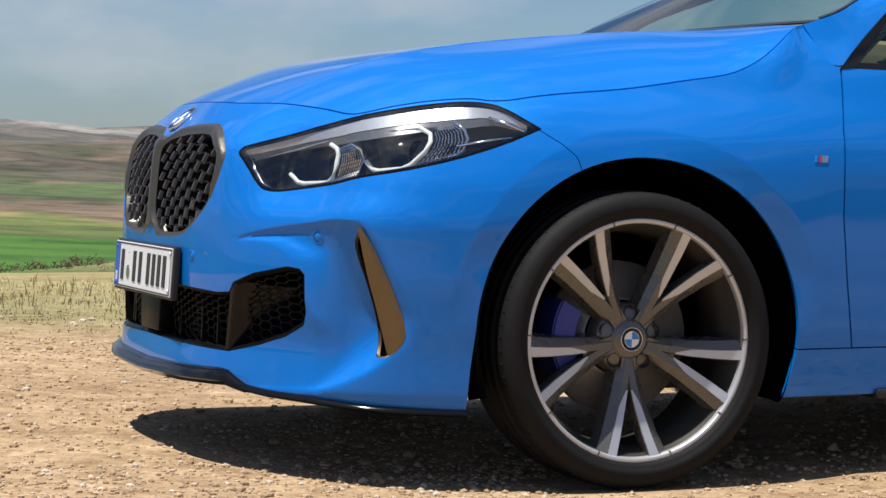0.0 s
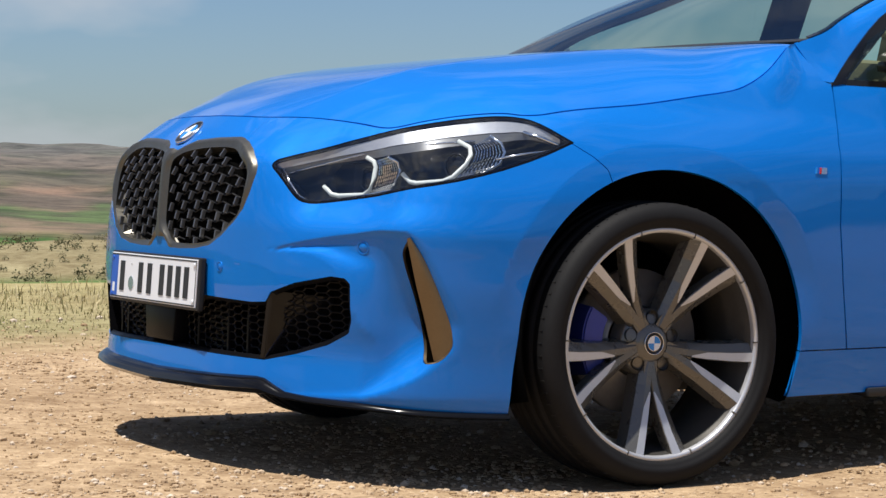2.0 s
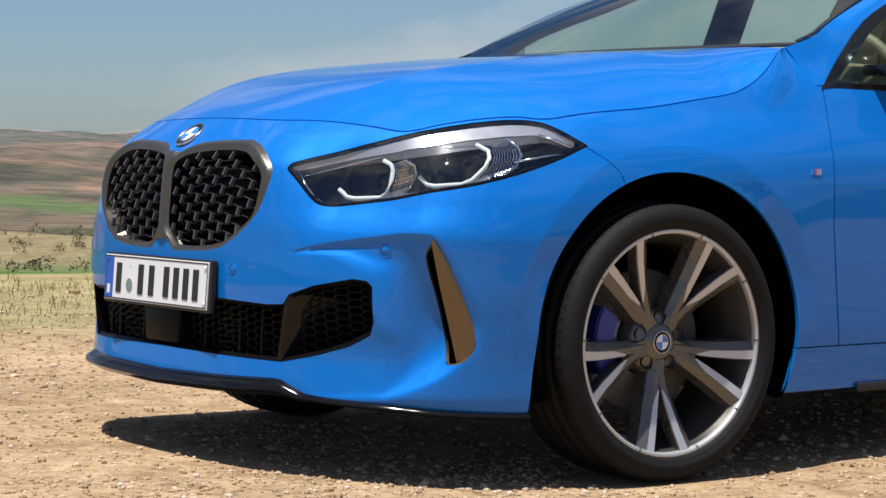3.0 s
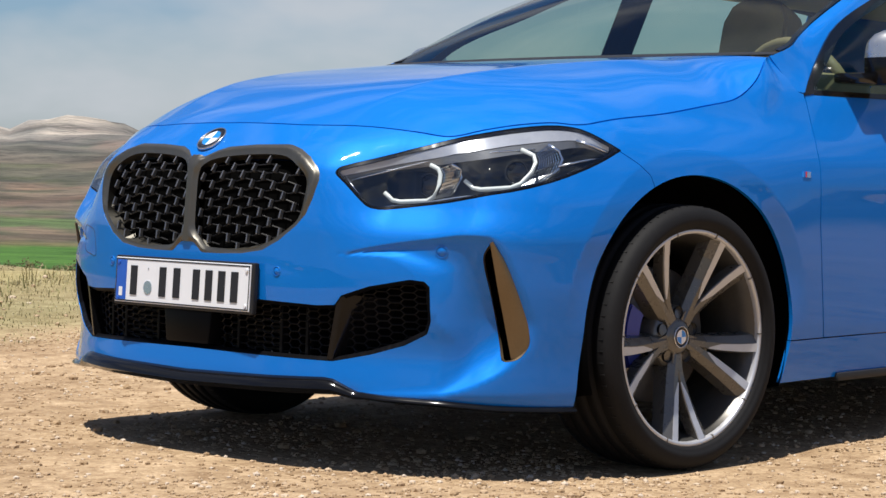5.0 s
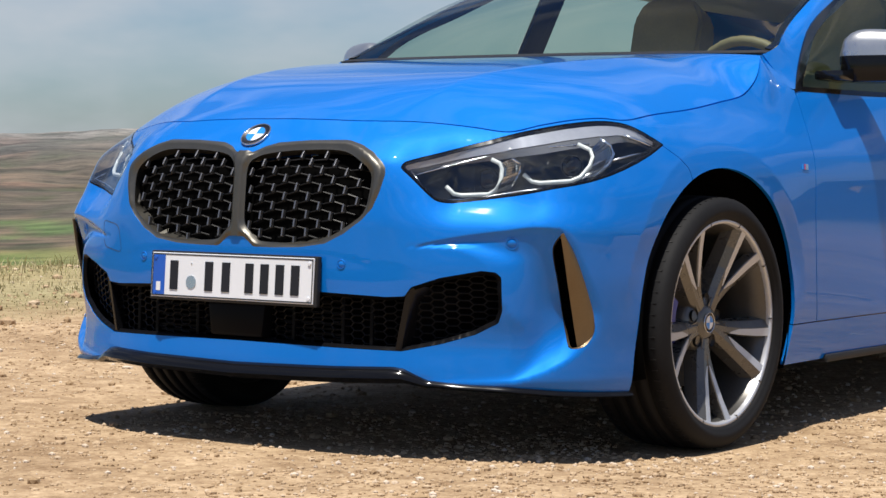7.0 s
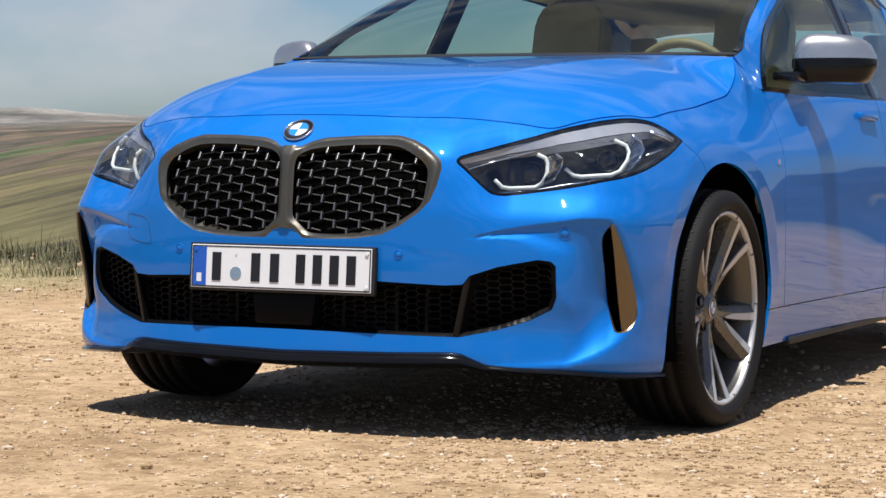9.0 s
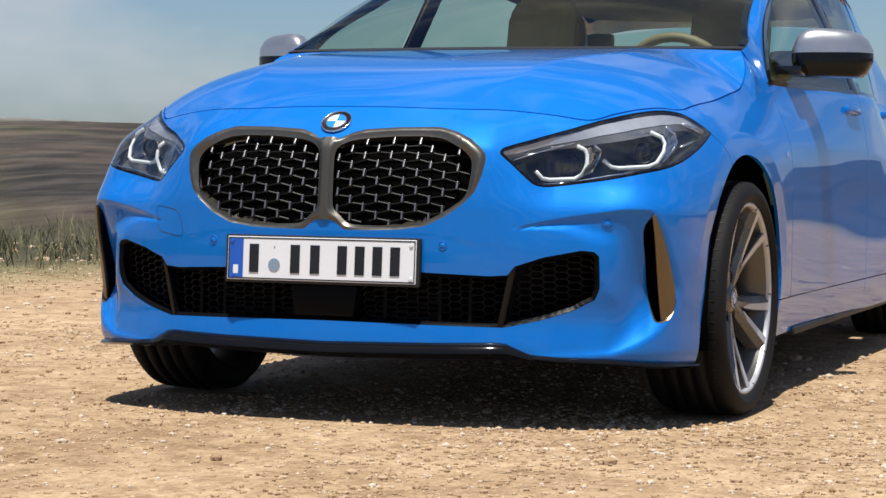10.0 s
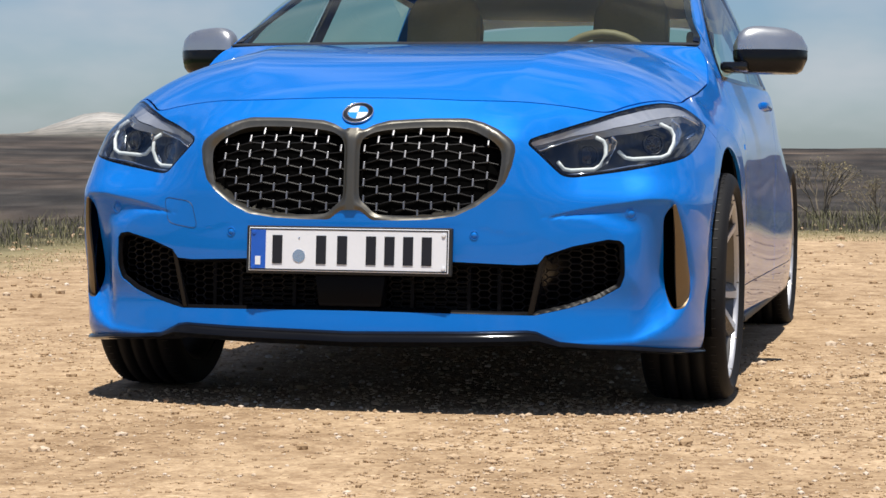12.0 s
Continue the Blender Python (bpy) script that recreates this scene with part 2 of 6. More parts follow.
# the bonnet as a height over the plan
_ridge = natural([-.95, -.86, -.80, -.735, -.68, -.60, -.5, -.3, 0, .25, .5], [.655, .725, .766, .803, .832, .866, .902, .948, .994, 1.021, 1.042])
_drop = natural([-.9, -.77, -.65, -.568, -.492, -.415, -.335, -.27, -.15, 0, .15, .245, .305, .35, .395, .437, .5],
                [.23, .23, .224, .212, .190, .170, .149, .1375, .132, .1315, .119, .109, .092, .0685, .038, .014, .004])
_power = smooth([-.9, -.66, -.5, -.35, -.1, .2, .5], [2.6, 2.65, 3.3, 3.95, 4.4, 4.6, 4.2])


def bonnet_z(x, y):
    x, y = np.abs(np.asarray(x, float)), np.asarray(y, float)
    z = _ridge(y) - _drop(y) * (x / .775) ** _power(y)
    off = x - (.340 + .20 * (y + .69) / 1.1)
    return z + .009 * np.exp(-(np.sqrt(off * off + .008 ** 2) - .008) / .075) * step(-.74, -.35, y) * (1 - step(.15, .44, y))


# the shut line of the bonnet, half of it, from the nose to the windscreen
SEAM = [(0, -.737), (.12, -.735), (.24, -.725), (.33, -.702), (.36, -.690), (.46, -.643), (.536, -.606), (.606, -.568), (.655, -.492), (.695, -.415), (.733, -.345), (.758, -.308), (.771, -.265), (.777, -.15), (.781, .03),
        (.784, .15), (.785, .235), (.779, .30), (.771, .35), (.754, .395), (.730, .437)]
_sc = np.concatenate([[0], np.cumsum([math.dist(a, b) for a, b in zip(SEAM, SEAM[1:])])])
SEAM_X, SEAM_Y = smooth(_sc, [p[0] for p in SEAM]), smooth(_sc, [p[1] for p in SEAM])


_brow = smooth([.40, .47, .575, .676, .75, .80], [.475, .495, .522, .541, .552, .552])


_flank = smooth([-.02, 0, .03, .085, .16, .22, .30], [.44, .48, .59, .652, .661, .663, .663])
_under = smooth([.42, .48, .56, .67, .70, .72, .76, .80, .86], [0, .004, .009, .010, .012, .019, .038, .050, .055])
_roof = smooth([-.004, 0, .006, .012, .03, .09, .16, .20, .30, .45], [0, .0006, .0064, .0096, .0140, .029, .048, .058, .065, .07])
_edge = smooth([.40, .60, .70, .76, .80, .825, .84, .86], [.176, .184, .190, .210, .233, .258, .288, .33])
_shelf = smooth([-.02, -.006, 0, .01, .02, .05, .09, .20, .40], [0, .0004, .0022, .0095, .0175, .037, .054, .070, .08])
_rim = smooth([.17, .24, .28, .31, .345, .39, .455, .50, .54, .56], [.80, .818, .830, .836, .836, .831, .820, .810, .797, .78])


def sculpt(x, z):
    """The hollow beside the lower intake: under the crease that runs out to the air curtain, above the rising edge of a shelf."""
    below = _brow(x) - z
    u = x - _flank(below)
    u = .5 * (u + np.sqrt(u * u + .050 ** 2)) - .5 * .050 * np.exp(-(u / .10) ** 2)
    p, q = _roof(below) + 1e-6, _shelf(z - _edge(x)) + 1e-6
    cap = p * q / (p ** 4 + q ** 4) ** .25
    u = np.maximum(u, 0)
    t = np.maximum(.20 * u + 3.2 * u * u, _under(x) * (1 - step(.30, .43, z))) / cap
    rim = _rim(z)
    return cap * t / (1 + t ** 2.4) ** (1 / 2.4) * (1 - step(rim - .020, rim + .012, x))


def raw_skin(s, z):
    s, z = np.asarray(s, float), np.asarray(z, float)
    x, y = PX(s), PY(s)
    e = 1e-3
    tx, ty = PX(s + e) - PX(s - e), PY(s + e) - PY(s - e)
    n = np.hypot(tx, ty)
    d = inset(s, z) + np.where(y < 0, sculpt(x, z), 0)
    # the front wheel arch leans in towards its edge
    from_hub = np.hypot(y - .012, z - .335)
    d = d + np.where(x > .6, .0085 * np.clip((.437 - from_hub) / .06, 0, 1) * step(.33, .50, z), 0)
    return x - ty / n * d, y + tx / n * d


def nearest_s(x, y, z, lo=0.0, hi=2.6):
    """The place along the outline whose skin at height z is nearest to (x, y)."""
    for _ in range(4):
        s = np.linspace(lo, hi, 121)
        X, Y = raw_skin(s, np.full(121, z))
        k = int(np.argmin((X - x) ** 2 + (Y - y) ** 2))
        w = (hi - lo) / 60
        lo, hi = max(0.0, s[k] - w), min(S_END, s[k] + w)
    return float(s[k])


# where the shut line runs on the skin: for each s its height and the shift that makes the skin meet the bonnet there
_k = np.linspace(0, _sc[-1], 80)
_kx, _ky = SEAM_X(_k), SEAM_Y(_k)
_kz = bonnet_z(_kx, _ky)
_ks = np.maximum.accumulate(np.array([nearest_s(x, y, z) for x, y, z in zip(_kx, _ky, _kz)]) + np.arange(80) * 1e-6)
_ks[0] = 0.0
_ok = (_k <= .50) | (_k >= .92)
_ks = smooth(_k[_ok], _ks[_ok])(_k)
_rx, _ry = raw_skin(_ks, _kz)
_dx, _dy = _kx - _rx, _ky - _ry
SEAM_S_END = float(_ks[-1])
BELT = smooth(SEAM_S_END + np.array([0, .012, .052, .065, 1.2, 2.4, 4.0]), [float(_kz[-1]), 1.028, .942, .936, .965, .99, 1.0])


def top_z(s):
    s = np.asarray(s, float)
    return np.where(s < SEAM_S_END, np.interp(s, _ks, _kz), BELT(s))


def skin(s, z):
    """The painted skin of nose, wings, sides and tail at place s along the outline and height z: x, y, z."""
    s, z = np.atleast_1d(np.asarray(s, float)), np.atleast_1d(np.asarray(z, float))
    x, y = raw_skin(s, z)
    fade = 1 - step(SEAM_S_END, SEAM_S_END + .5, s)
    top = np.interp(s, _ks, _kz)
    w = step(top - .10, top, z) * fade
    x, y = x + w * np.interp(s, _ks, _dx), y + w * np.interp(s, _ks, _dy)
    return np.stack([x, y, z], 1)


# ---- building helpers ----
from mathutils.geometry import delaunay_2d_cdt


def mesh_of(name, verts, faces, mat, smooth_shade=True):
    me = bpy.data.meshes.new(name)
    me.from_pydata([tuple(map(float, v)) for v in verts], [], [tuple(map(int, f)) for f in faces])
    me.materials.append(mat)
    if smooth_shade:
        me.polygons.foreach_set("use_smooth", [True] * len(me.polygons))
    return me


def put_part(name, me, parent, label=""):
    ob = new(name, me)
    ob.parent = parent
    return tagged(ob, label)


def part(name, bm, mat, parent, label="", smooth_angle=None):
    """Links a bmesh as one mesh object under a thing or a part."""
    if smooth_angle is not None:
        for f in bm.faces:
            f.smooth = True
        for e in bm.edges:
            if len(e.link_faces) == 2 and e.calc_face_angle(0) > radians(smooth_angle):
                e.smooth = False
    me = bpy.data.meshes.new(name)
    bm.to_mesh(me)
    bm.free()
    me.materials.append(mat)
    return put_part(name, me, parent, label)


def box(bm, x0, x1, y0, y1, z0, z1, bevel=0.0, m=None):
    """A box, with bevelled edges."""
    r = bmesh.ops.create_cube(bm, size=1, matrix=Matrix.Translation(((x0 + x1) / 2, (y0 + y1) / 2, (z0 + z1) / 2))
                              @ Matrix.Diagonal((x1 - x0, y1 - y0, z1 - z0, 1)))
    vs = r["verts"]
    if bevel:
        es = list({e for v in vs for e in v.link_edges})
        r = bmesh.ops.bevel(bm, geom=es, offset=bevel, segments=2, affect="EDGES", profile=.6)
        vs = list({v for f in r["faces"] for v in f.verts} | {v for v in vs if v.is_valid})
    if m is not None:
        bmesh.ops.transform(bm, matrix=m, verts=vs)
    return vs


def lathe(bm, profile, segments=64, m=Matrix()):
    """Turns a profile of (along, radius) about the x axis."""
    rings = []
    for i in range(segments):
        a = 2 * math.pi * i / segments
        rings.append([bm.verts.new(m @ Vector((x, r * math.cos(a), r * math.sin(a)))) for x, r in profile])
    for i in range(segments):
        p, q = rings[i], rings[(i + 1) % segments]
        for j in range(len(profile) - 1):
            bm.faces.new((p[j], p[j + 1], q[j + 1], q[j]))


def prism(bm, pts, x0, x1, top=1.0):
    """A polygon of (y, z) drawn out along x; top scales the end at x1 about its middle for a chamfer."""
    cy, cz = sum(p[0] for p in pts) / len(pts), sum(p[1] for p in pts) / len(pts)
    a = [bm.verts.new((x0, y, z)) for y, z in pts]
    b = [bm.verts.new((x1, cy + (y - cy) * top, cz + (z - cz) * top)) for y, z in pts]
    n = len(pts)
    for i in range(n):
        bm.faces.new((a[i], a[(i + 1) % n], b[(i + 1) % n], b[i]))
    bm.faces.new(b)
    bm.faces.new(a[::-1])


def tube(bm, pts, r, sides=6):
    """A round bar along a line of points."""
    pts = [Vector(p) for p in pts]
    rings = []
    for i, p in enumerate(pts):
        d = (pts[min(i + 1, len(pts) - 1)] - pts[max(i - 1, 0)]).normalized()
        u = d.cross(Vector((0, 0, 1)) if abs(d.z) < .9 else Vector((1, 0, 0))).normalized()
        w = d.cross(u)
        rings.append([bm.verts.new(p + r * (u * math.cos(a) + w * math.sin(a))) for a in (2 * math.pi * k / sides for k in range(sides))])
    for a, b in zip(rings, rings[1:]):
        for k in range(sides):
            bm.faces.new((a[k], a[(k + 1) % sides], b[(k + 1) % sides], b[k]))
    bm.faces.new(rings[0][::-1])
    bm.faces.new(rings[-1])


def resample(pts, gap, closed=False):
    """Points at even gaps along a line of 2D points."""
    p = np.array(list(pts) + ([pts[0]] if closed else []), float)
    c = np.concatenate([[0], np.cumsum(np.hypot(*np.diff(p, axis=0).T))])
    n = max(2, int(round(c[-1] / gap)) + 1)
    t = np.linspace(0, c[-1], n)
    out = np.stack([np.interp(t, c, p[:, k]) for k in range(2)], 1)
    return out[:-1] if closed else out


def rounded(pts, times=2):
    """Cuts the corners of a closed polygon, to round it."""
    p = np.array(pts, float)
    for _ in range(times):
        q = np.roll(p, -1, axis=0)
        p = np.stack([p * .78 + q * .22, p * .22 + q * .78], 1).reshape(-1, 2)
    return p


def inside(pts, poly):
    x, y = pts[:, 0], pts[:, 1]
    r = np.zeros(len(pts), bool)
    q = np.roll(poly, -1, axis=0)
    for (ax, ay), (bx, by) in zip(poly, q):
        if ay != by:
            r ^= ((ay > y) != (by > y)) & (x < (bx - ax) * (y - ay) / (by - ay) + ax)
    return r


def to_line(pts, line):
    """The distance of points from a line of points."""
    best = np.full(len(pts), 9.0)
    for a, b in zip(line[:-1], line[1:]):
        d = b - a
        t = np.clip(((pts - a) @ d) / max(d @ d, 1e-12), 0, 1)
        e = pts - a - t[:, None] * d
        best = np.minimum(best, np.hypot(e[:, 0], e[:, 1]))
    return best


def triangulate(grid, rings, lines, keep):
    """Triangles over a plane region: grid points, closed rings and open lines as edges, none nearer than keep to one another."""
    marks = np.concatenate([*rings, *lines])
    far = np.ones(len(grid), bool)
    for i in range(0, len(grid), 400):
        g = grid[i:i + 400]
        d2 = ((g[:, None] - marks[None]) ** 2).sum(2).min(1)
        far[i:i + 400] = d2 > (keep(g) if callable(keep) else keep) ** 2
    pts = [*map(tuple, grid[far])]
    edges = []
    for closed, group in ((True, rings), (False, lines)):
        for r in group:
            o = len(pts)
            pts += [*map(tuple, r)]
            edges += [(o + i, o + i + 1) for i in range(len(r) - 1)] + ([(o + len(r) - 1, o)] if closed else [])
    v, _, f, *_ = delaunay_2d_cdt([Vector(p) for p in pts], edges, [], 0, 1e-5)
    return np.array([(p.x, p.y) for p in v]), np.array([list(t) for t in f if len(t) == 3])


def skin_normal(s, z):
    e = 2e-3
    s, z = np.asarray(s, float), np.asarray(z, float)
    a = skin(s + e, z) - skin(np.maximum(s - e, -e), z)
    b = skin(s, z + e) - skin(s, z - e)
    n = np.cross(a, b)
    n /= np.linalg.norm(n, axis=1)[:, None] + 1e-12
    return n


def sheet(name, P, N, tris, mat, parent, label="", lip=.012, mirror=0, extra=None):
    """A panel from triangles with smooth given normals and turned-in edges. mirror 1: both halves in one mesh; -1: the other side alone."""
    used = np.unique(tris)
    new_id = {int(v): i for i, v in enumerate(used)}
    T = np.array([[new_id[int(v)] for v in t] for t in tris])
    P, N = P[used], N[used]
    # wind the faces along the normals
    fn = np.cross(P[T[:, 1]] - P[T[:, 0]], P[T[:, 2]] - P[T[:, 0]])
    flip = (fn * N[T[:, 0]]).sum(1) < 0
    T[flip] = T[flip][:, ::-1]
    count = {}
    for t in T:
        for a, b in ((t[0], t[1]), (t[1], t[2]), (t[2], t[0])):
            count[(int(a), int(b))] = 1
    border = [(a, b) for a, b in count if (b, a) not in count]
    verts, norms, faces = [*P], [*N], [tuple(t) for t in T]
    if lip:
        for a, b in border:
            if mirror == 1 and abs(P[a][0]) < 1e-4 and abs(P[b][0]) < 1e-4:
                continue
            side = np.cross(P[b] - P[a], N[a])
            side /= np.linalg.norm(side) + 1e-12
            o = len(verts)
            verts += [P[a], P[b], P[b] - N[b] * lip, P[a] - N[a] * lip]
            norms += [side] * 4
            faces.append((o + 1, o, o + 3, o + 2))
    V, NN = np.array(verts), np.array(norms)
    if mirror:
        flipx = np.array([-1, 1, 1])
        mf = [tuple(f[::-1]) for f in faces]
        if mirror == -1:
            V, NN, faces = V * flipx, NN * flipx, mf
        else:
            n = len(V)
            faces = faces + [tuple(i + n for i in f) for f in mf]
            V, NN = np.concatenate([V, V * flipx]), np.concatenate([NN, NN * flipx])
    me = mesh_of(name, V, faces, mat)
    me.normals_split_custom_set_from_vertices([tuple(n) for n in NN])
    return put_part(name, me, parent, label)


# ---- the car ----
car = new("car")
car.matrix_basis = TILT
tagged(car, "bright blue five-door hatchback with black grilles parked on gravel", "car")


def s_at(x, y, z):
    lo, hi = 0.0, 4.2
    for _ in range(5):
        s = np.linspace(lo, hi, 101)
        q = skin(s, np.full(101, z))
        k = int(np.argmin((q[:, 0] - x) ** 2 + (q[:, 1] - y) ** 2))
        w = (hi - lo) / 50
        lo, hi = max(0.0, s[k] - w), s[k] + w
    return float(s[k])


_rows = {}


def s_front(x, z):
    """Where the nose has the half width x at height z."""
    k = round(z * 2000)
    if k not in _rows:
        s = np.linspace(0, 1.35, 700)
        _rows[k] = np.maximum.accumulate(skin(s, np.full(700, k / 2000))[:, 0]), s
    return float(np.interp(x, *_rows[k]))


def s_side(y, z):
    s = np.linspace(.5, 4.6, 900)
    return float(np.interp(y, np.maximum.accumulate(skin(s, np.full(900, z))[:, 1]), s))


def front_line(pts):
    return np.array([(s_front(x, z), z) for x, z in pts])


def side_line(pts):
    return np.array([(s_side(y, z), z) for y, z in pts])


# outlines on the nose as half width and height
KIDNEY_OUT = [(0, .7175), (.024, .7185), (.030, .720), (.054, .733), (.088, .743), (.18, .749), (.278, .7505), (.292, .749), (.330, .739), (.367, .722), (.400, .697), (.410, .684),
              (.413, .668), (.406, .628), (.392, .588), (.368, .560), (.322, .526), (.270, .501), (.20, .491), (.12, .488), (.062, .488), (.052, .491), (.032, .507), (.022, .5125), (0, .513)]
KIDNEY_IN = [(.020, .63), (.020, .676), (.028, .699), (.050, .714), (.086, .722), (.16, .7285), (.245, .7305), (.290, .727), (.319, .717), (.360, .692), (.378, .672), (.382, .651),
             (.376, .594), (.366, .572), (.336, .549), (.300, .527), (.258, .509), (.20, .501), (.12, .500), (.072, .502), (.058, .508), (.044, .522), (.024, .539), (.020, .556)]
INTAKE = [(0, .392), (.25, .387), (.43, .381), (.475, .384), (.491, .406), (.556, .430), (.640, .449), (.668, .446), (.678, .434), (.679, .355),
          (.668, .326), (.620, .298), (.55, .274), (.465, .254), (.25, .256), (0, .258)]
CURTAIN_IN = [(.790, -.560, .268), (.776, -.547, .285), (.766, -.540, .305), (.752, -.543, .347), (.751, -.567, .423), (.757, -.590, .47), (.762, -.604, .505), (.776, -.606, .525)]
CURTAIN_OUT = [(.797, -.609, .542), (.813, -.588, .502), (.820, -.560, .450), (.824, -.533, .395), (.826, -.512, .345), (.822, -.503, .308), (.806, -.525, .275)]
HEADLAMP = [(.441, -.770, .689), (.447, -.756, .703), (.536, -.652, .740), (.612, -.565, .7735), (.672, -.455, .800), (.714, -.379, .813), (.738, -.335, .816), (.762, -.303, .810),
            (.785, -.277, .797), (.808, -.251, .779), (.830, -.222, .761), (.831, -.310, .722), (.822, -.42, .684), (.798, -.524, .657), (.735, -.603, .638), (.65, -.642, .620),
            (.58, -.69, .608), (.544, -.719, .603), (.521, -.738, .608), (.503, -.748, .625), (.465, -.761, .662), (.443, -.770, .682)]


kid_out = front_line(KIDNEY_OUT)
kid_in = rounded(front_line(KIDNEY_IN), 1)
intake = front_line(INTAKE)
_so = np.linspace(.3, 1.4, 800)
curtain = rounded([(s_at(*p), p[2]) for p in CURTAIN_IN + CURTAIN_OUT], 2)
lamp_raw = np.array([(s_at(*p), p[2]) for p in HEADLAMP])
lamp_raw[:, 1] = np.minimum(lamp_raw[:, 1], top_z(lamp_raw[:, 0]) - .0035)
lamp = rounded(lamp_raw, 1)
tip = int(np.argmin(np.abs(lamp[:, 0] - lamp_raw[10, 0]) + np.abs(lamp[:, 1] - lamp_raw[10, 1])))
lamp[tip] = lamp_raw[10]
arch_pts = [(.012 + .377 * math.cos(a), .335 + .377 * math.sin(a)) for a in np.linspace(math.pi + .06, -.10, 50)]
arch = side_line([(-.372, .10), (-.374, .17), (-.372, .25), *arch_pts[1:], (.372, .22), (.35, .16), (.34, .10)])
rear_pts = [(2.67 + .372 * math.cos(a), .442 + .372 * math.sin(a)) for a in np.linspace(math.pi + .1, -.1, 40)]
rear_arch = side_line([(2.31, .10), (2.30, .28), *rear_pts[1:-1], (3.04, .28), (3.03, .10)])
wing_seam = np.array([(s_at(*p), p[2]) for p in [(.822, -.230, .760), (.850, -.187, .733), (.868, -.153, .705), (.878, -.142, .67)]])
door_seam = side_line([(.60, 1.0), (.512, .937), (.503, .87), (.488, .79), (.485, .70), (.487, .60), (.503, .47), (.528, .315)])
sill_seam = side_line([(y, .294 + .038 * y) for y in np.linspace(.37, 2.32, 30)])
rear_door_seam = side_line([(1.52, .97), (1.54, .8), (1.55, .5), (1.54, .31)])
quarter_seam = side_line([(2.42, .985), (2.44, .85), (2.33, .62), (2.28, .5)])


def bottom_z(s):
    """The lower edge of the painted skin."""
    x = PX(s)
    front = np.interp(x, [0, .30, .45, .475, .53, .60, .70, .87], [.205, .211, .216, .213, .188, .182, .178, .166])
    return np.where(s < 1.6, front, np.where(s < 4.1, np.maximum(.187 + .042 * PY(s), .166), .35))


edge_s = np.concatenate([np.arange(0, 2.2, .006), np.arange(2.2, S_END, .03), [S_END]])
top_line = np.stack([edge_s, top_z(edge_s)], 1)
low_line = np.stack([edge_s, bottom_z(edge_s)], 1)
gs = []
for s in np.concatenate([np.arange(0, 1.35, .010), np.arange(1.35, 2.2, .016), np.arange(2.2, S_END, .04), [S_END]]):
    n = 62 if s < 1.35 else 40 if s < 2.2 else 24
    z0, z1 = float(bottom_z(s)), float(top_z(s))
    gs += [(s, z0 + (z1 - z0) * (i + .5) / n) for i in range(n)]
gs = np.array(gs)


def offsets(line, d):
    """The two lines at a small distance on either side of a seam."""
    t = np.gradient(line, axis=0)
    n = np.stack([-t[:, 1], t[:, 0]], 1) / np.hypot(t[:, 0], t[:, 1])[:, None]
    return [line + n * d, line - n * d]


GAP = .0020
seams = [resample(l, .008) for l in (wing_seam, door_seam, sill_seam)] + [resample(l, .03) for l in (rear_door_seam, quarter_seam)]
gaps = [.0010, GAP, GAP * .8, GAP, GAP]
seam_sides = [o for l, g in zip(seams, gaps) for o in offsets(l, g)]
rings = [resample(r, .006, True) for r in (lamp, curtain)]
opens = [resample(kid_out, .006), resample(intake, .006), resample(arch, .008), resample(rear_arch, .03), top_line, low_line,
         resample([(0, .0), (0, .9)], .02)] + seam_sides
for r in (.398, .416, .431, .437, .443):
    opens.append(side_line([(.012 + r * math.cos(a), .335 + r * math.sin(a)) for a in np.linspace(2.72, .42, 90)]))
for low in (-.004, .002, .008, .014, .020, .026, .032, .038, .045, .052, .060, .068, .076, .085):
    xs = np.linspace(.43, .785, 90)
    opens.append(np.stack([np.interp(xs, PX(_so), _so), _brow(xs) - low], 1))
for high in (.006, .012, .018, .025, .033, .042, .052, .064):
    xs = np.linspace(.56, .818, 60)
    opens.append(np.stack([np.interp(xs, PX(_so), _so), _edge(xs) + high], 1))
V2, T2 = triangulate(gs, rings, opens, lambda g: np.where(g[:, 0] < 1.35, .0045, np.where(g[:, 0] < 2.2, .006, .012)))
mid = V2[T2].mean(1)
drop = inside(mid, kid_out) | inside(mid, intake) | inside(mid, lamp) | inside(mid, curtain) | inside(mid, arch) | inside(mid, rear_arch)
for l, g in zip(seams, gaps):
    drop |= to_line(mid, l) < g * .98
drop |= (mid[:, 1] > top_z(mid[:, 0]) - 1e-4) | (mid[:, 1] < bottom_z(mid[:, 0]) + 1e-5) | (mid[:, 0] < 0) | (mid[:, 0] > S_END)
T2, mid = T2[~drop], mid[~drop]
V2[:, 0] = np.where(np.abs(V2[:, 0]) < 2e-4, 0, V2[:, 0])
P3 = skin(V2[:, 0], V2[:, 1])
P3[:, 0] = np.where(V2[:, 0] == 0, 0, P3[:, 0])
N3 = skin_normal(V2[:, 0], V2[:, 1])
N3[:, 0] = np.where(V2[:, 0] == 0, 0, N3[:, 0])
out = np.where(P3[:, 2] > .6, .6 * N3[:, 2], 0) + np.where(P3[:, 1] < 3.2, P3[:, 0], 0) * N3[:, 0] + np.where(P3[:, 1] < 0, -1, np.where(P3[:, 1] > 3.2, 1, 0)) * N3[:, 1]
N3[out < 0] *= -1


def across(line, m):
    """Which side of an upright seam points lie on: true towards the tail."""
    o = np.argsort(line[:, 1])
    return m[:, 0] > np.interp(m[:, 1], line[o, 1], line[o, 0])


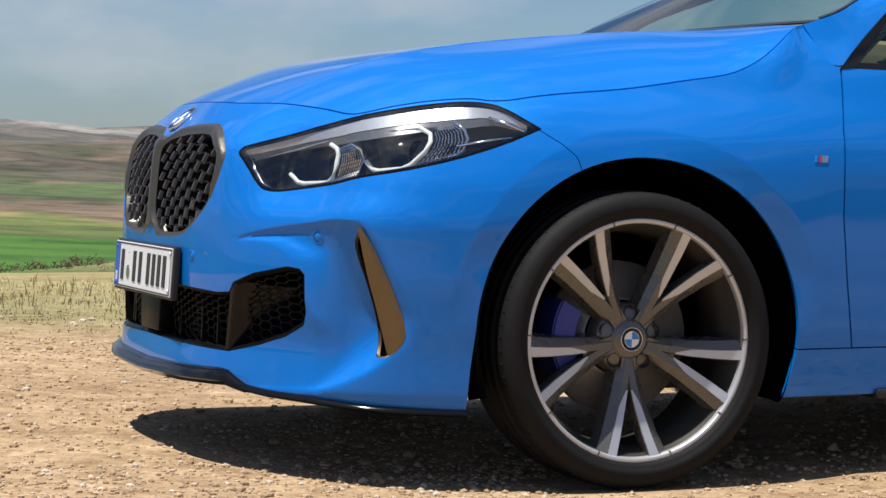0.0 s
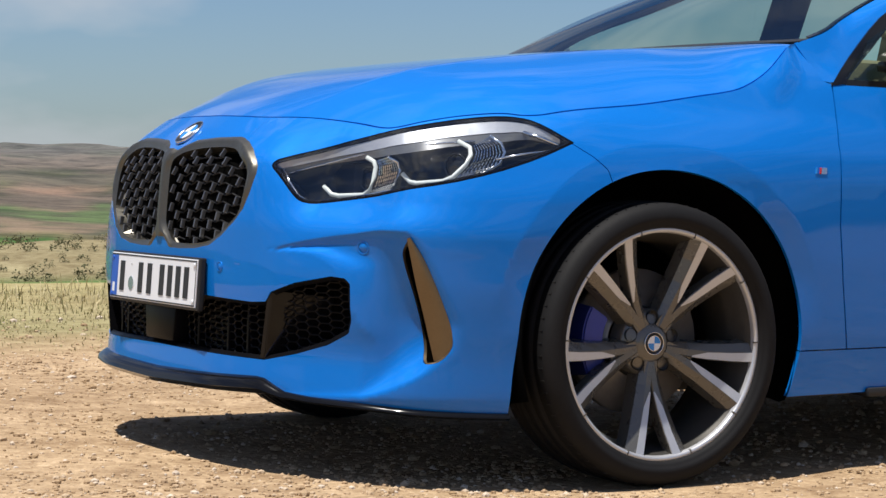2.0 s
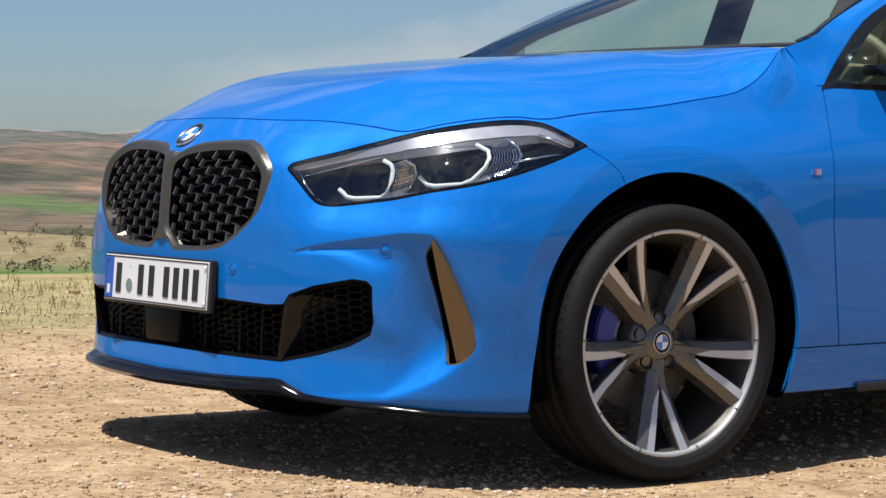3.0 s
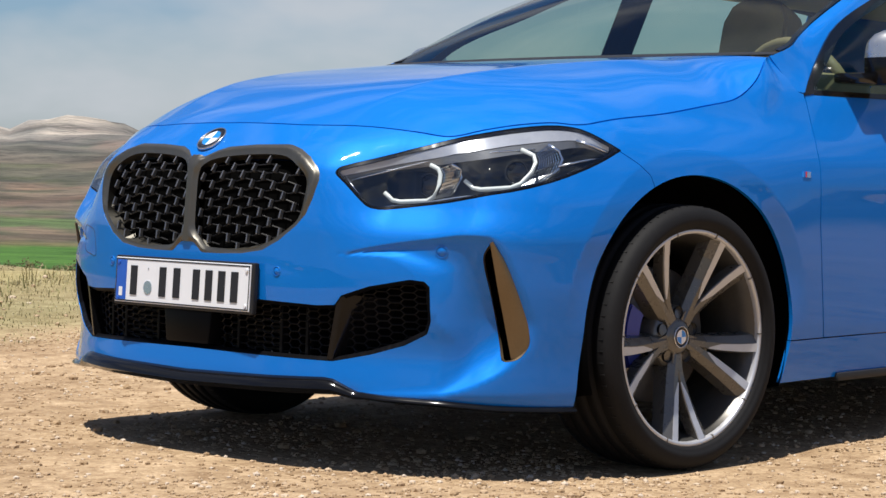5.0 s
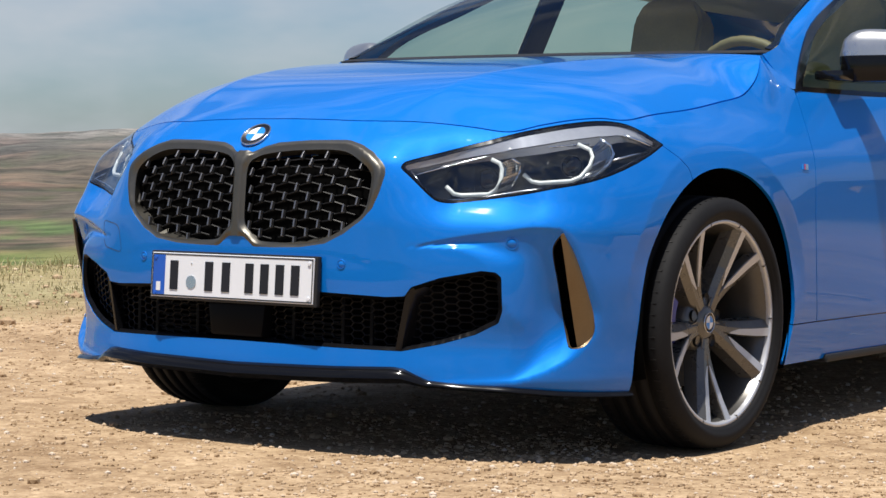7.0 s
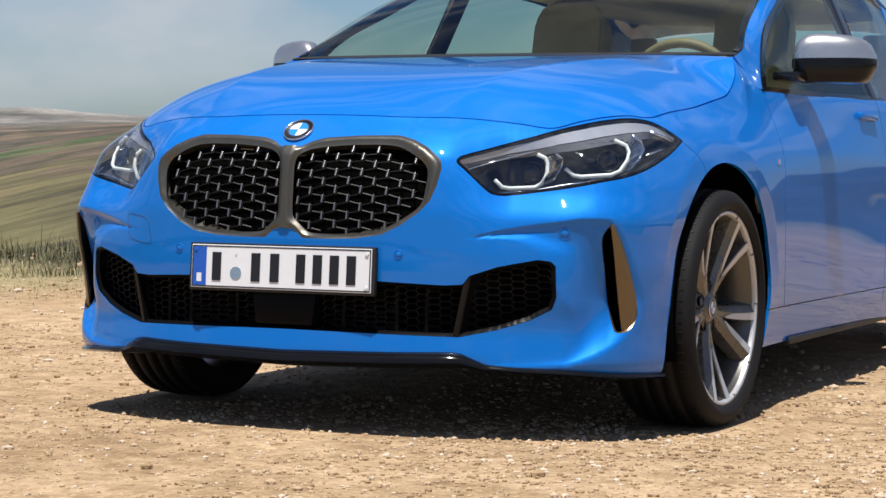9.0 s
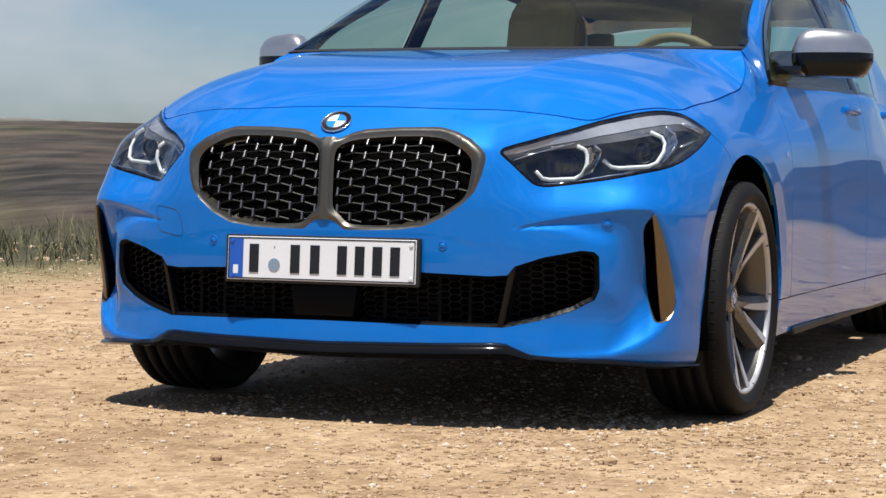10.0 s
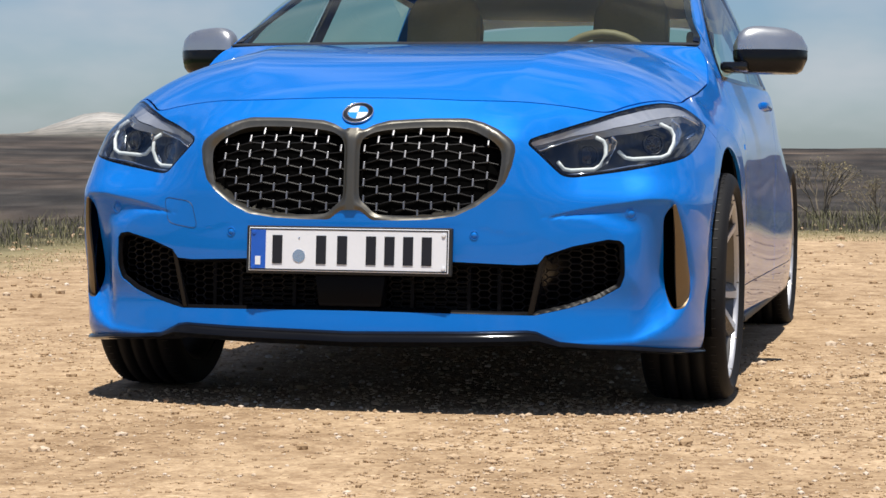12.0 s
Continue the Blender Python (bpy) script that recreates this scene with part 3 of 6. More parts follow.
S_WHEEL, S_REAR = s_side(0.0, .5), s_side(2.67, .5)
below_sill = mid[:, 1] < np.interp(mid[:, 0], sill_seam[:, 0], sill_seam[:, 1])
is_bumper = ~across(wing_seam, mid) & (mid[:, 0] < S_WHEEL)
is_sill = below_sill & (mid[:, 0] > S_WHEEL) & (mid[:, 0] < S_REAR)
is_wing = ~is_bumper & ~is_sill & ~across(door_seam, mid)
is_door = ~is_sill & ~is_wing & ~is_bumper & ~across(rear_door_seam, mid)
is_rear_door = ~is_sill & ~is_wing & ~is_bumper & ~is_door & ~across(quarter_seam, mid)
is_quarter = ~(is_bumper | is_wing | is_sill | is_door | is_rear_door)
bumper = sheet("front_bumper", P3, N3, T2[is_bumper], M_PAINT, car, "blue painted front bumper", mirror=1)
for side in (0, -1):
    sheet("front_wing", P3, N3, T2[is_wing], M_PAINT, car, mirror=side, lip=.010)
    sheet("sill", P3, N3, T2[is_sill], M_PAINT, car, mirror=side)
    sheet("front_door", P3, N3, T2[is_door], M_PAINT, car, mirror=side)
    sheet("rear_door", P3, N3, T2[is_rear_door], M_PAINT, car, mirror=side)
sheet("rear_body", P3, N3, T2[is_quarter], M_PAINT, car, "blue rear quarters and tail", mirror=1)

# the bonnet
seam_k = np.linspace(0, _sc[-1], 160)
half = np.stack([SEAM_X(seam_k), SEAM_Y(seam_k)], 1)
nrm = np.gradient(half, axis=0)
nrm = np.stack([-nrm[:, 1], nrm[:, 0]], 1) / np.hypot(nrm[:, 0], nrm[:, 1])[:, None]
half = half + nrm * .004
half[0, 0] = 0
cowl = [(x, .450 - .013 * (x / .724) ** 2) for x in np.linspace(.722, 0, 40)]
ring_b = np.concatenate([half, cowl])
gb = np.array([(x, y) for x in np.arange(.0075, .80, .015) for y in np.arange(-.78, .52, .015)])
gb = gb[inside(gb, ring_b)]
VB, TB = triangulate(gb, [resample(ring_b, .008, True)], [], .006)
mb = VB[TB].mean(1)
TB = TB[inside(mb, ring_b)]
VB[:, 0] = np.where(np.abs(VB[:, 0]) < 3e-4, 0, VB[:, 0])
PB = np.stack([VB[:, 0], VB[:, 1], bonnet_z(VB[:, 0], VB[:, 1])], 1)
e = 1e-3
NB = np.stack([-(bonnet_z(VB[:, 0] + e, VB[:, 1]) - bonnet_z(VB[:, 0] - e, VB[:, 1])) / (2 * e),
               -(bonnet_z(VB[:, 0], VB[:, 1] + e) - bonnet_z(VB[:, 0], VB[:, 1] - e)) / (2 * e), np.ones(len(VB))], 1)
NB[:, 0] = np.where(VB[:, 0] == 0, 0, NB[:, 0])
NB /= np.linalg.norm(NB, axis=1)[:, None]
sheet("bonnet", PB, NB, TB, M_PAINT, car, "blue bonnet with two raised creases", mirror=1, lip=.02)


def ring_in(poly, d):
    """A closed outline drawn in by the distance d."""
    p = resample(poly, .006, True)
    area = .5 * np.sum(p[:, 0] * np.roll(p[:, 1], -1) - np.roll(p[:, 0], -1) * p[:, 1])
    t = np.roll(p, -2, axis=0) - np.roll(p, 2, axis=0)
    n = np.stack([-t[:, 1], t[:, 0]], 1) / (np.hypot(t[:, 0], t[:, 1])[:, None] + 1e-9) * np.sign(area)
    q = p + n * d
    return q[to_line(q, np.concatenate([p, p[:1]])) > d * .9]


def area_grid(poly, gap):
    lo, hi = poly.min(0), poly.max(0)
    g = np.array([(a, b) for a in np.arange(lo[0], hi[0], gap) for b in np.arange(lo[1], hi[1], gap)])
    return g[inside(g, poly)]


def outward(s, z):
    n = skin_normal(s, z)
    p = skin(s, z)
    f = np.where(p[:, 1] < 0, -1.0, 0) * n[:, 1] + p[:, 0] * n[:, 0] + np.where(p[:, 2] > .6, .6 * n[:, 2], 0)
    n[f < 0] *= -1
    return n


def vertex_normals(P, T, like):
    f = np.cross(P[T[:, 1]] - P[T[:, 0]], P[T[:, 2]] - P[T[:, 0]])
    w = np.sign((f * like[T[:, 0]]).sum(1))
    n = np.zeros_like(P)
    for k in range(3):
        np.add.at(n, T[:, k], f * w[:, None])
    return n / (np.linalg.norm(n, axis=1)[:, None] + 1e-12)


def on_skin(name, poly, mat, parent, height, label="", holes=(), gap=.008, lip=.01, mirror=0, halved=False, guides=()):
    """A piece that follows the skin inside an outline, raised by height(points) along the normal."""
    outer = resample(poly, .006, True)
    inner = [resample(h, .006, True) for h in holes]
    middle = [resample([(0, outer[:, 1].min() - .05), (0, outer[:, 1].max() + .05)], .01)] if halved else []
    v, t = triangulate(area_grid(outer, gap), [outer, *inner, *guides], middle, gap * .5)
    m = v[t].mean(1)
    ok = inside(m, outer) & ((m[:, 0] > 0) | (not halved))
    for h in inner:
        ok &= ~inside(m, h)
    t = t[ok]
    p, n = skin(v[:, 0], v[:, 1]), outward(v[:, 0], v[:, 1])
    q = p + n * height(v)[:, None]
    q[:, 0] = np.where(np.abs(v[:, 0]) < 3e-4, 0, q[:, 0])
    nn = vertex_normals(q, t, n)
    mid_line = np.abs(v[:, 0]) < 3e-4
    nn[mid_line, 0] = 0
    return sheet(name, q, nn, t, mat, parent, label, lip=lip, mirror=mirror)


# ---- kidney grille ----
kid_shut = np.concatenate([kid_in, kid_in[:1]])
grille = on_skin("kidney_grille", kid_out, M_CERIUM, car,
                 lambda v: .0065 * step(0, .012, to_line(v, kid_out[1:-1])) - .012 * (1 - step(0, .014, to_line(v, kid_shut))),
                 "double kidney grille with a matt bronze-grey frame", holes=[kid_in], gap=.006, lip=.030, mirror=1,
                 guides=[ring_in(kid_out, .004), ring_in(kid_out, .008), ring_in(kid_out, .012), ring_in(kid_in, -.0045), ring_in(kid_in, -.009)])
# black sheets stand in for the shade behind the kidneys
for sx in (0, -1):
    on_skin("shade_backing", ring_in(kid_in, -.008), M_VOID, grille, lambda v: np.full(len(v), -.036), gap=.02, lip=0, mirror=sx)
bmp = bmesh.new()
box(bmp, -.0023, .0023, -.006, .004, -.0105, .0105, .0012)
pin_mesh = bpy.data.meshes.new("pin")
bmp.to_mesh(pin_mesh)
bmp.free()
pin_mesh.materials.append(M_PIN)
net = bmesh.new()
poly_in = ring_in(kid_in, .004)
spots = {}
for r in range(11):
    for c in range(-1, 14):
        x, z = .031 + .0352 * c, .721 - .0216 * r - .012 * (abs(.031 + .0352 * c - .19) / .19) ** 2
        if (r + c) % 2 or x < .012:
            continue
        s = s_front(x, z)
        if inside(np.array([(s, z)]), poly_in)[0]:
            p = skin([s], [z])[0] - outward(np.array([s]), np.array([z]))[0] * .014
            spots[(r, c)] = Vector(p)
for (r, c), p in spots.items():
    for dr, dc in ((1, 1), (1, -1)):
        q = spots.get((r + dr, c + dc))
        a = p + Vector((0, .008, -.008))
        b = (q + Vector((0, .014, .006))) if q else p + Vector((.0352 * dc, .014, -.016))
        tube(net, [a, b if q else a.lerp(b, .7)], .0019, 4)
net_copy = net.copy()
bmesh.ops.transform(net_copy, matrix=Matrix.Diagonal((-1, 1, 1, 1)), verts=net_copy.verts)
bmesh.ops.reverse_faces(net_copy, faces=net_copy.faces)
part("net", net, M_LATTICE, grille, "glossy black lattice")
part("net", net_copy, M_LATTICE, grille, "glossy black lattice")
for (r, c), p in spots.items():
    for sx in (1, -1):
        o = put_part("pin", pin_mesh, grille)
        o.location = (p.x * sx, p.y, p.z)
        o.rotation_euler = (radians(-(34 - 3.0 * r)), 0, 0)

# ---- roundel on the nose ----
def roundel(parent, at, normal, r, name="roundel"):
    """A round badge with a dark ring and blue and white quarters."""
    q = Vector(normal).to_track_quat("X", "Z").to_matrix().to_4x4()
    m = Matrix.Translation(at) @ q
    b = bmesh.new()
    lathe(b, [(-.004, r * .98), (.002, r), (.0035, r * .97), (.0035, r * .93), (.0025, r * .92), (.0025, .0005)], 40, m)
    disc = part(name, b, M_INK, parent, "round badge with blue and white quarters", 40)
    b = bmesh.new()
    lathe(b, [(-.002, r), (.0028, r * 1.03), (.0045, r), (.0045, r * .96), (.002, r * .95)], 40, m)
    part("badge_rim", b, M_SILVER, disc, "chrome rim", 40)
    b = bmesh.new()
    lathe(b, [(.002, r * .70), (.004, r * .69), (.004, r * .65), (.002, r * .64)], 40, m)
    part("inner_rim", b, M_SILVER, disc)
    for k in range(4):
        b = bmesh.new()
        pts = [(0, 0)] + [(r * .64 * math.cos(a), r * .64 * math.sin(a)) for a in np.linspace(k * math.pi / 2, (k + 1) * math.pi / 2, 8)]
        prism(b, pts, .001, .0042)
        bmesh.ops.transform(b, matrix=m, verts=b.verts)
        part("quarter", b, M_WHITE if k % 2 else M_BADGEBLUE, disc)
    return disc


zb = .761
roundel(car, (0, float(skin([0.0], [zb])[0][1]) - .001, zb), (0, -.66, .75), .040)

# ---- number plate ----
pm = Matrix.Translation((0, -.862, .411)) @ Matrix.Rotation(radians(-2), 4, "X")
b = bmesh.new()
box(b, -.268, .268, .004, .02, -.062, .060, .004, pm)
holder = part("plate_holder", b, M_MATT, car, "black number plate holder")
b = bmesh.new()
box(b, -.26, .26, 0, .004, -.055, .055, .0015, pm)
plate_ob = part("number_plate", b, M_WHITE, car, "white number plate with a blue end")
b = bmesh.new()
for x0, x1, z0, z1 in ((-.258, .258, .0495, .0525), (-.258, .258, -.0525, -.0495), (-.258, -.255, -.0525, .0525), (.255, .258, -.0525, .0525)):
    box(b, x0, x1, -.0008, .0005, z0, z1, 0, pm)
part("plate_border", b, M_INK, plate_ob)
b = bmesh.new()
box(b, -.2545, -.216, -.0012, .001, -.049, .049, 0, pm)
part("blue_band", b, M_EUBLUE, plate_ob)
for x0, x1, z0, z1, mat in [(-.243, -.229, -.040, -.018, M_WHITE)] + [(x - .013, x + .013, -.036, .036, M_INK) for x in (-.185, -.070, -.015, .060, .108, .156, .204)]:
    b = bmesh.new()
    box(b, x0, x1, -.0018, .001, z0, z1, 0, pm)
    part("bar", b, mat, plate_ob)
for z, r, mat in ((-.016, .0165, M_SILVER), (.030, .002, M_SILVER)):
    b = bmesh.new()
    lathe(b, [(0, .001), (.0014, .001), (.0014, r), (0, r)], 24, pm @ Matrix.Translation((-.128, 0, z)) @ Matrix.Rotation(radians(-90), 4, "Z"))
    part("seal", b, mat, plate_ob)
for x, z in ((.247, .042), (.247, -.042), (-.247, .042), (-.247, -.046)):
    b = bmesh.new()
    lathe(b, [(0, .0055), (.002, .005), (.0025, .0005)], 16, pm @ Matrix.Translation((x, -.001, z)) @ Matrix.Rotation(radians(-90), 4, "Z"))
    part("screw_cap", b, M_WHITE if x > 0 else M_EUBLUE, plate_ob)

# ---- lower grille ----
intake_wide = np.array([(s - (.03 if s < .01 else 0), z) for s, z in intake])
lower = on_skin("lower_grille", ring_in(intake_wide, .001), M_NET, car, lambda v: -.0015 - .010 * (1 - step(0, .008, to_line(v, ring_in(intake_wide, .0105)))),
                "black lower intake with a honeycomb net", holes=[ring_in(intake_wide, .0095)], gap=.006, lip=.05, mirror=1, halved=True)
# the dark depth of the intake is a black sheet, shade as colour
on_skin("shade_backing", intake, M_VOID, lower, lambda v: np.full(len(v), -.09), gap=.02, lip=0, mirror=1)


def honeycomb(x0, x1, z0, z1, a, h, depth, r):
    """Stretched honeycomb bars behind the intake, on one half."""
    b = bmesh.new()
    q = a * .55
    poly = np.concatenate([intake, [(-.02, .258), (-.02, .392)]])
    bars, i, x = [], 0, x0
    while x < x1:
        z = z0 + (h if i % 2 else 0)
        while z < z1:
            pts = [(x - a, z), (x - q, z + h), (x + q, z + h), (x + a, z)]
            bars += [(*p, *o) for p, o in zip(pts, pts[1:]) if p[0] + o[0] > 0]
            z += 2 * h
        x += a + q
        i += 1
    k = np.array(bars)
    ends = []
    for X, Z in ((k[:, 0], k[:, 1]), (k[:, 2], k[:, 3])):
        s = np.array([s_front(abs(u), w) for u, w in zip(X, Z)])
        p = skin(s, Z) - outward(s, Z) * depth
        p[:, 0] *= np.where(X < 0, -1, 1)
        ends.append((s, p))
    mids = np.stack([(ends[0][0] + ends[1][0]) / 2, (k[:, 1] + k[:, 3]) / 2], 1)
    for ok, p, o in zip(inside(mids, poly), ends[0][1], ends[1][1]):
        if ok:
            tube(b, [p, o], r, 4)
    return b


for sx in (1, -1):
    b = honeycomb(.0, .70, .25, .455, .0185, .0088, .032, .0019)
    if sx < 0:
        bmesh.ops.transform(b, matrix=Matrix.Diagonal((-1, 1, 1, 1)), verts=b.verts)
        bmesh.ops.reverse_faces(b, faces=b.faces)
    part("honeycomb", b, M_LATTICE, lower)
    # upright bars and slats behind the net, and the gloss wedge beside the middle part
    for x in (.155, .30, .375):
        y = float(skin([s_front(x, .32)], [.32])[0][1])
        b = bmesh.new()
        box(b, min(sx * (x - .005), sx * (x + .005)), max(sx * (x - .005), sx * (x + .005)), y + .03, y + .05, .262, .384, .002)
        part("upright_bar", b, M_NET, lower)
    for k in range(9):
        y = float(skin([s_front(.2, .32)], [.32])[0][1])
        b = bmesh.new()
        box(b, min(sx * .10, sx * .30), max(sx * .10, sx * .30), y + .045, y + .06, .268 + k * .013, .273 + k * .013)
        part("slat", b, M_NET, lower)
    b = bmesh.new()
    f = [Vector(skin([s_front(x, z)], [z])[0]) + Vector((0, .002, 0)) for x, z in ((.476, .388), (.494, .411), (.462, .256), (.448, .256))]
    top_back, low_back = Vector((.565, -.66, .400)), Vector((.475, -.66, .268))
    inner_top, inner_low = Vector((.48, -.70, .385)), Vector((.45, -.70, .262))
    vs = [b.verts.new(p) for p in (f[0], f[1], f[2], f[3], top_back, low_back, inner_top, inner_low)]
    for face in ((0, 1, 2, 3), (1, 4, 5, 2), (0, 6, 4, 1), (3, 2, 5, 7), (0, 3, 7, 6), (6, 7, 5, 4)):
        b.faces.new([vs[i] for i in face])
    bmesh.ops.recalc_face_normals(b, faces=b.faces)
    bmesh.ops.bevel(b, geom=b.edges[:], offset=.002, segments=2, affect="EDGES")
    bmesh.ops.transform(b, matrix=Matrix.Diagonal((sx, 1, 1, 1)), verts=b.verts)
    bmesh.ops.recalc_face_normals(b, faces=b.faces)
    part("air_wedge", b, M_WEDGE, lower, "gloss black wedge", 30)
b = bmesh.new()
ysens = float(skin([0.0], [.3])[0][1])
vs = box(b, -.092, .092, ysens - .002, ysens + .05, .268, .352, .008)
for v in b.verts:
    v.co.x *= 1 - .10 * (.352 - v.co.z) / .08 if v.co.z < .3 else 1
part("radar_cover", b, M_NET, lower, "gloss black sensor cover", 30)

# ---- air curtains ----
for sx in (0, -1):
    # a bronze blade stands on the outer side of a dark slot
    slot = on_skin("air_curtain", ring_in(curtain, .0005), M_BRONZE, car, lambda v: -.001 - .004 * (1 - step(0, .004, to_line(v, ring_in(curtain, .0045)))),
                   "dark air slot with a bronze blade", holes=[ring_in(curtain, .0050)], gap=.006, lip=.02, mirror=sx)
    # a black sheet paints the shade deep in the slot
    on_skin("shade_backing", curtain, M_VOID, slot, lambda v: np.full(len(v), -.06), gap=.012, lip=0, mirror=sx)
    fx = -1 if sx else 1
    front_edge = [(.791, -.611, .538), (.795, -.591, .456), (.794, -.562, .367), (.796, -.534, .271)]
    back_edge = [tuple(skin([s_at(*p)], [p[2]])[0] + outward(np.array([s_at(*p)]), np.array([p[2]]))[0] * lift) for p, lift in zip(CURTAIN_OUT, (.001, .001, .001, .001, .001, -.003, -.010))]
    rows2 = []
    for e in (front_edge, back_edge):
        zz = [p[2] for p in e][::-1]
        f = [smooth(zz, [p[k] for p in e][::-1]) for k in range(2)]
        rows2.append([np.array([f[0](z), f[1](z), z]) for z in np.linspace(e[0][2], e[-1][2], 24)])
    b = bmesh.new()
    grid_v = [[b.verts.new(((p * (1 - w) + q * w)[0] * fx + fx * .006 * 4 * w * (1 - w), *(p * (1 - w) + q * w)[1:])) for w in np.linspace(0, 1, 8)] for p, q in zip(*rows2)]
    for r0, r1 in zip(grid_v, grid_v[1:]):
        for j in range(7):
            b.faces.new((r0[j], r0[j + 1], r1[j + 1], r1[j]))
    bmesh.ops.recalc_face_normals(b, faces=b.faces)
    if sum(f.normal.x for f in b.faces) * fx < 0:
        bmesh.ops.reverse_faces(b, faces=b.faces)
    bmesh.ops.solidify(b, geom=b.faces[:], thickness=.006)
    part("blade", b, M_BRONZE, slot, "bronze metal blade", 40)

# ---- parking sensors and the towing cover ----
for x, z, r in ((.690, .514, .0125), (.318, .454, .0095)):
    s = s_front(x, z)
    p, n = Vector(skin([s], [z])[0]), Vector(outward(np.array([s]), np.array([z]))[0])
    for sx in (1, -1):
        q, m3 = Vector((p.x * sx, p.y, p.z)), Vector((n.x * sx, n.y, n.z))
        m = Matrix.Translation(q) @ m3.to_track_quat("X", "Z").to_matrix().to_4x4()
        b = bmesh.new()
        lathe(b, [(-.002, r * 1.25), (.0016, r * 1.2), (.0018, r * 1.05), (-.001, r), (.0008, r * .92), (.0014, .0005)], 28, m)
        part("parking_sensor", b, M_PAINT, bumper, "", 40)
tow = front_line([(.52, .542), (.435, .530), (.416, .459), (.505, .474)])
b = bmesh.new()
tow = rounded([p * (1 - u) + q * u for p, q in zip(tow, np.roll(tow, -1, axis=0)) for u in (.12, .5, .88)], 2)
for a, c in zip(tow, np.roll(tow, -1, axis=0)):
    ends = [skin([q[0]], [q[1]])[0] * np.array([-1, 1, 1]) for q in (a, c)]
    tube(b, ends, .0007, 4)
part("towing_cover", b, M_MATT, bumper, "thin outline of a painted towing cover")

# ---- front splitter ----
b = bmesh.new()
rows = []
for s in np.linspace(0, s_side(-.372, .17), 90):
    z = float(bottom_z(s))
    x = float(PX(s))
    w = 1 - float(step(.44, .56, x))
    p = skin([s], [z])[0]
    n = outward(np.array([s]), np.array([z]))[0]
    n = np.array([n[0], n[1], 0]) / math.hypot(n[0], n[1])
    prof = [(-.02, .004), (.003, .001), (.010 + .012 * w, -.004 - .010 * w), (.012 + .012 * w, -.009 - .016 * w), (.004 + .004 * w, -.014 - .022 * w), (-.05, -.016 - .026 * w), (-.16, -.012)]
    rows.append([np.array([*(p[:2] + n[:2] * o), z + dz]) for o, dz in prof])
full = [[q * np.array([-1, 1, 1]) for q in r] for r in rows[:0:-1]] + rows
vv = [[b.verts.new(q) for q in r] for r in full]
for r0, r1 in zip(vv, vv[1:]):
    for j in range(len(r0) - 1):
        b.faces.new((r0[j], r0[j + 1], r1[j + 1], r1[j]))
bmesh.ops.recalc_face_normals(b, faces=b.faces)
part("front_splitter", b, M_WEDGE, car, "gloss black front splitter", 50)

# ---- headlamps ----
U_INNER = [(.500, -.668, .645), (.514, -.655, .627), (.530, -.645, .624), (.585, -.612, .628), (.600, -.605, .638), (.613, -.602, .668), (.612, -.598, .690), (.606, -.600, .702), (.588, -.608, .711)]
U_OUTER = [(.638, -.545, .678), (.656, -.535, .661), (.675, -.528, .658), (.745, -.503, .664), (.762, -.488, .674), (.772, -.462, .702), (.770, -.450, .724), (.762, -.448, .740), (.735, -.462, .753)]
STEP_INNER = [(.624, -.575, .716), (.632, -.556, .702), (.627, -.546, .686), (.617, -.548, .660), (.605, -.553, .642)]
STEP_OUTER = [(.755, -.395, .768), (.773, -.376, .752), (.778, -.370, .734), (.772, -.377, .706), (.757, -.425, .676)]
lamp_rim = ring_in(lamp, .0085)
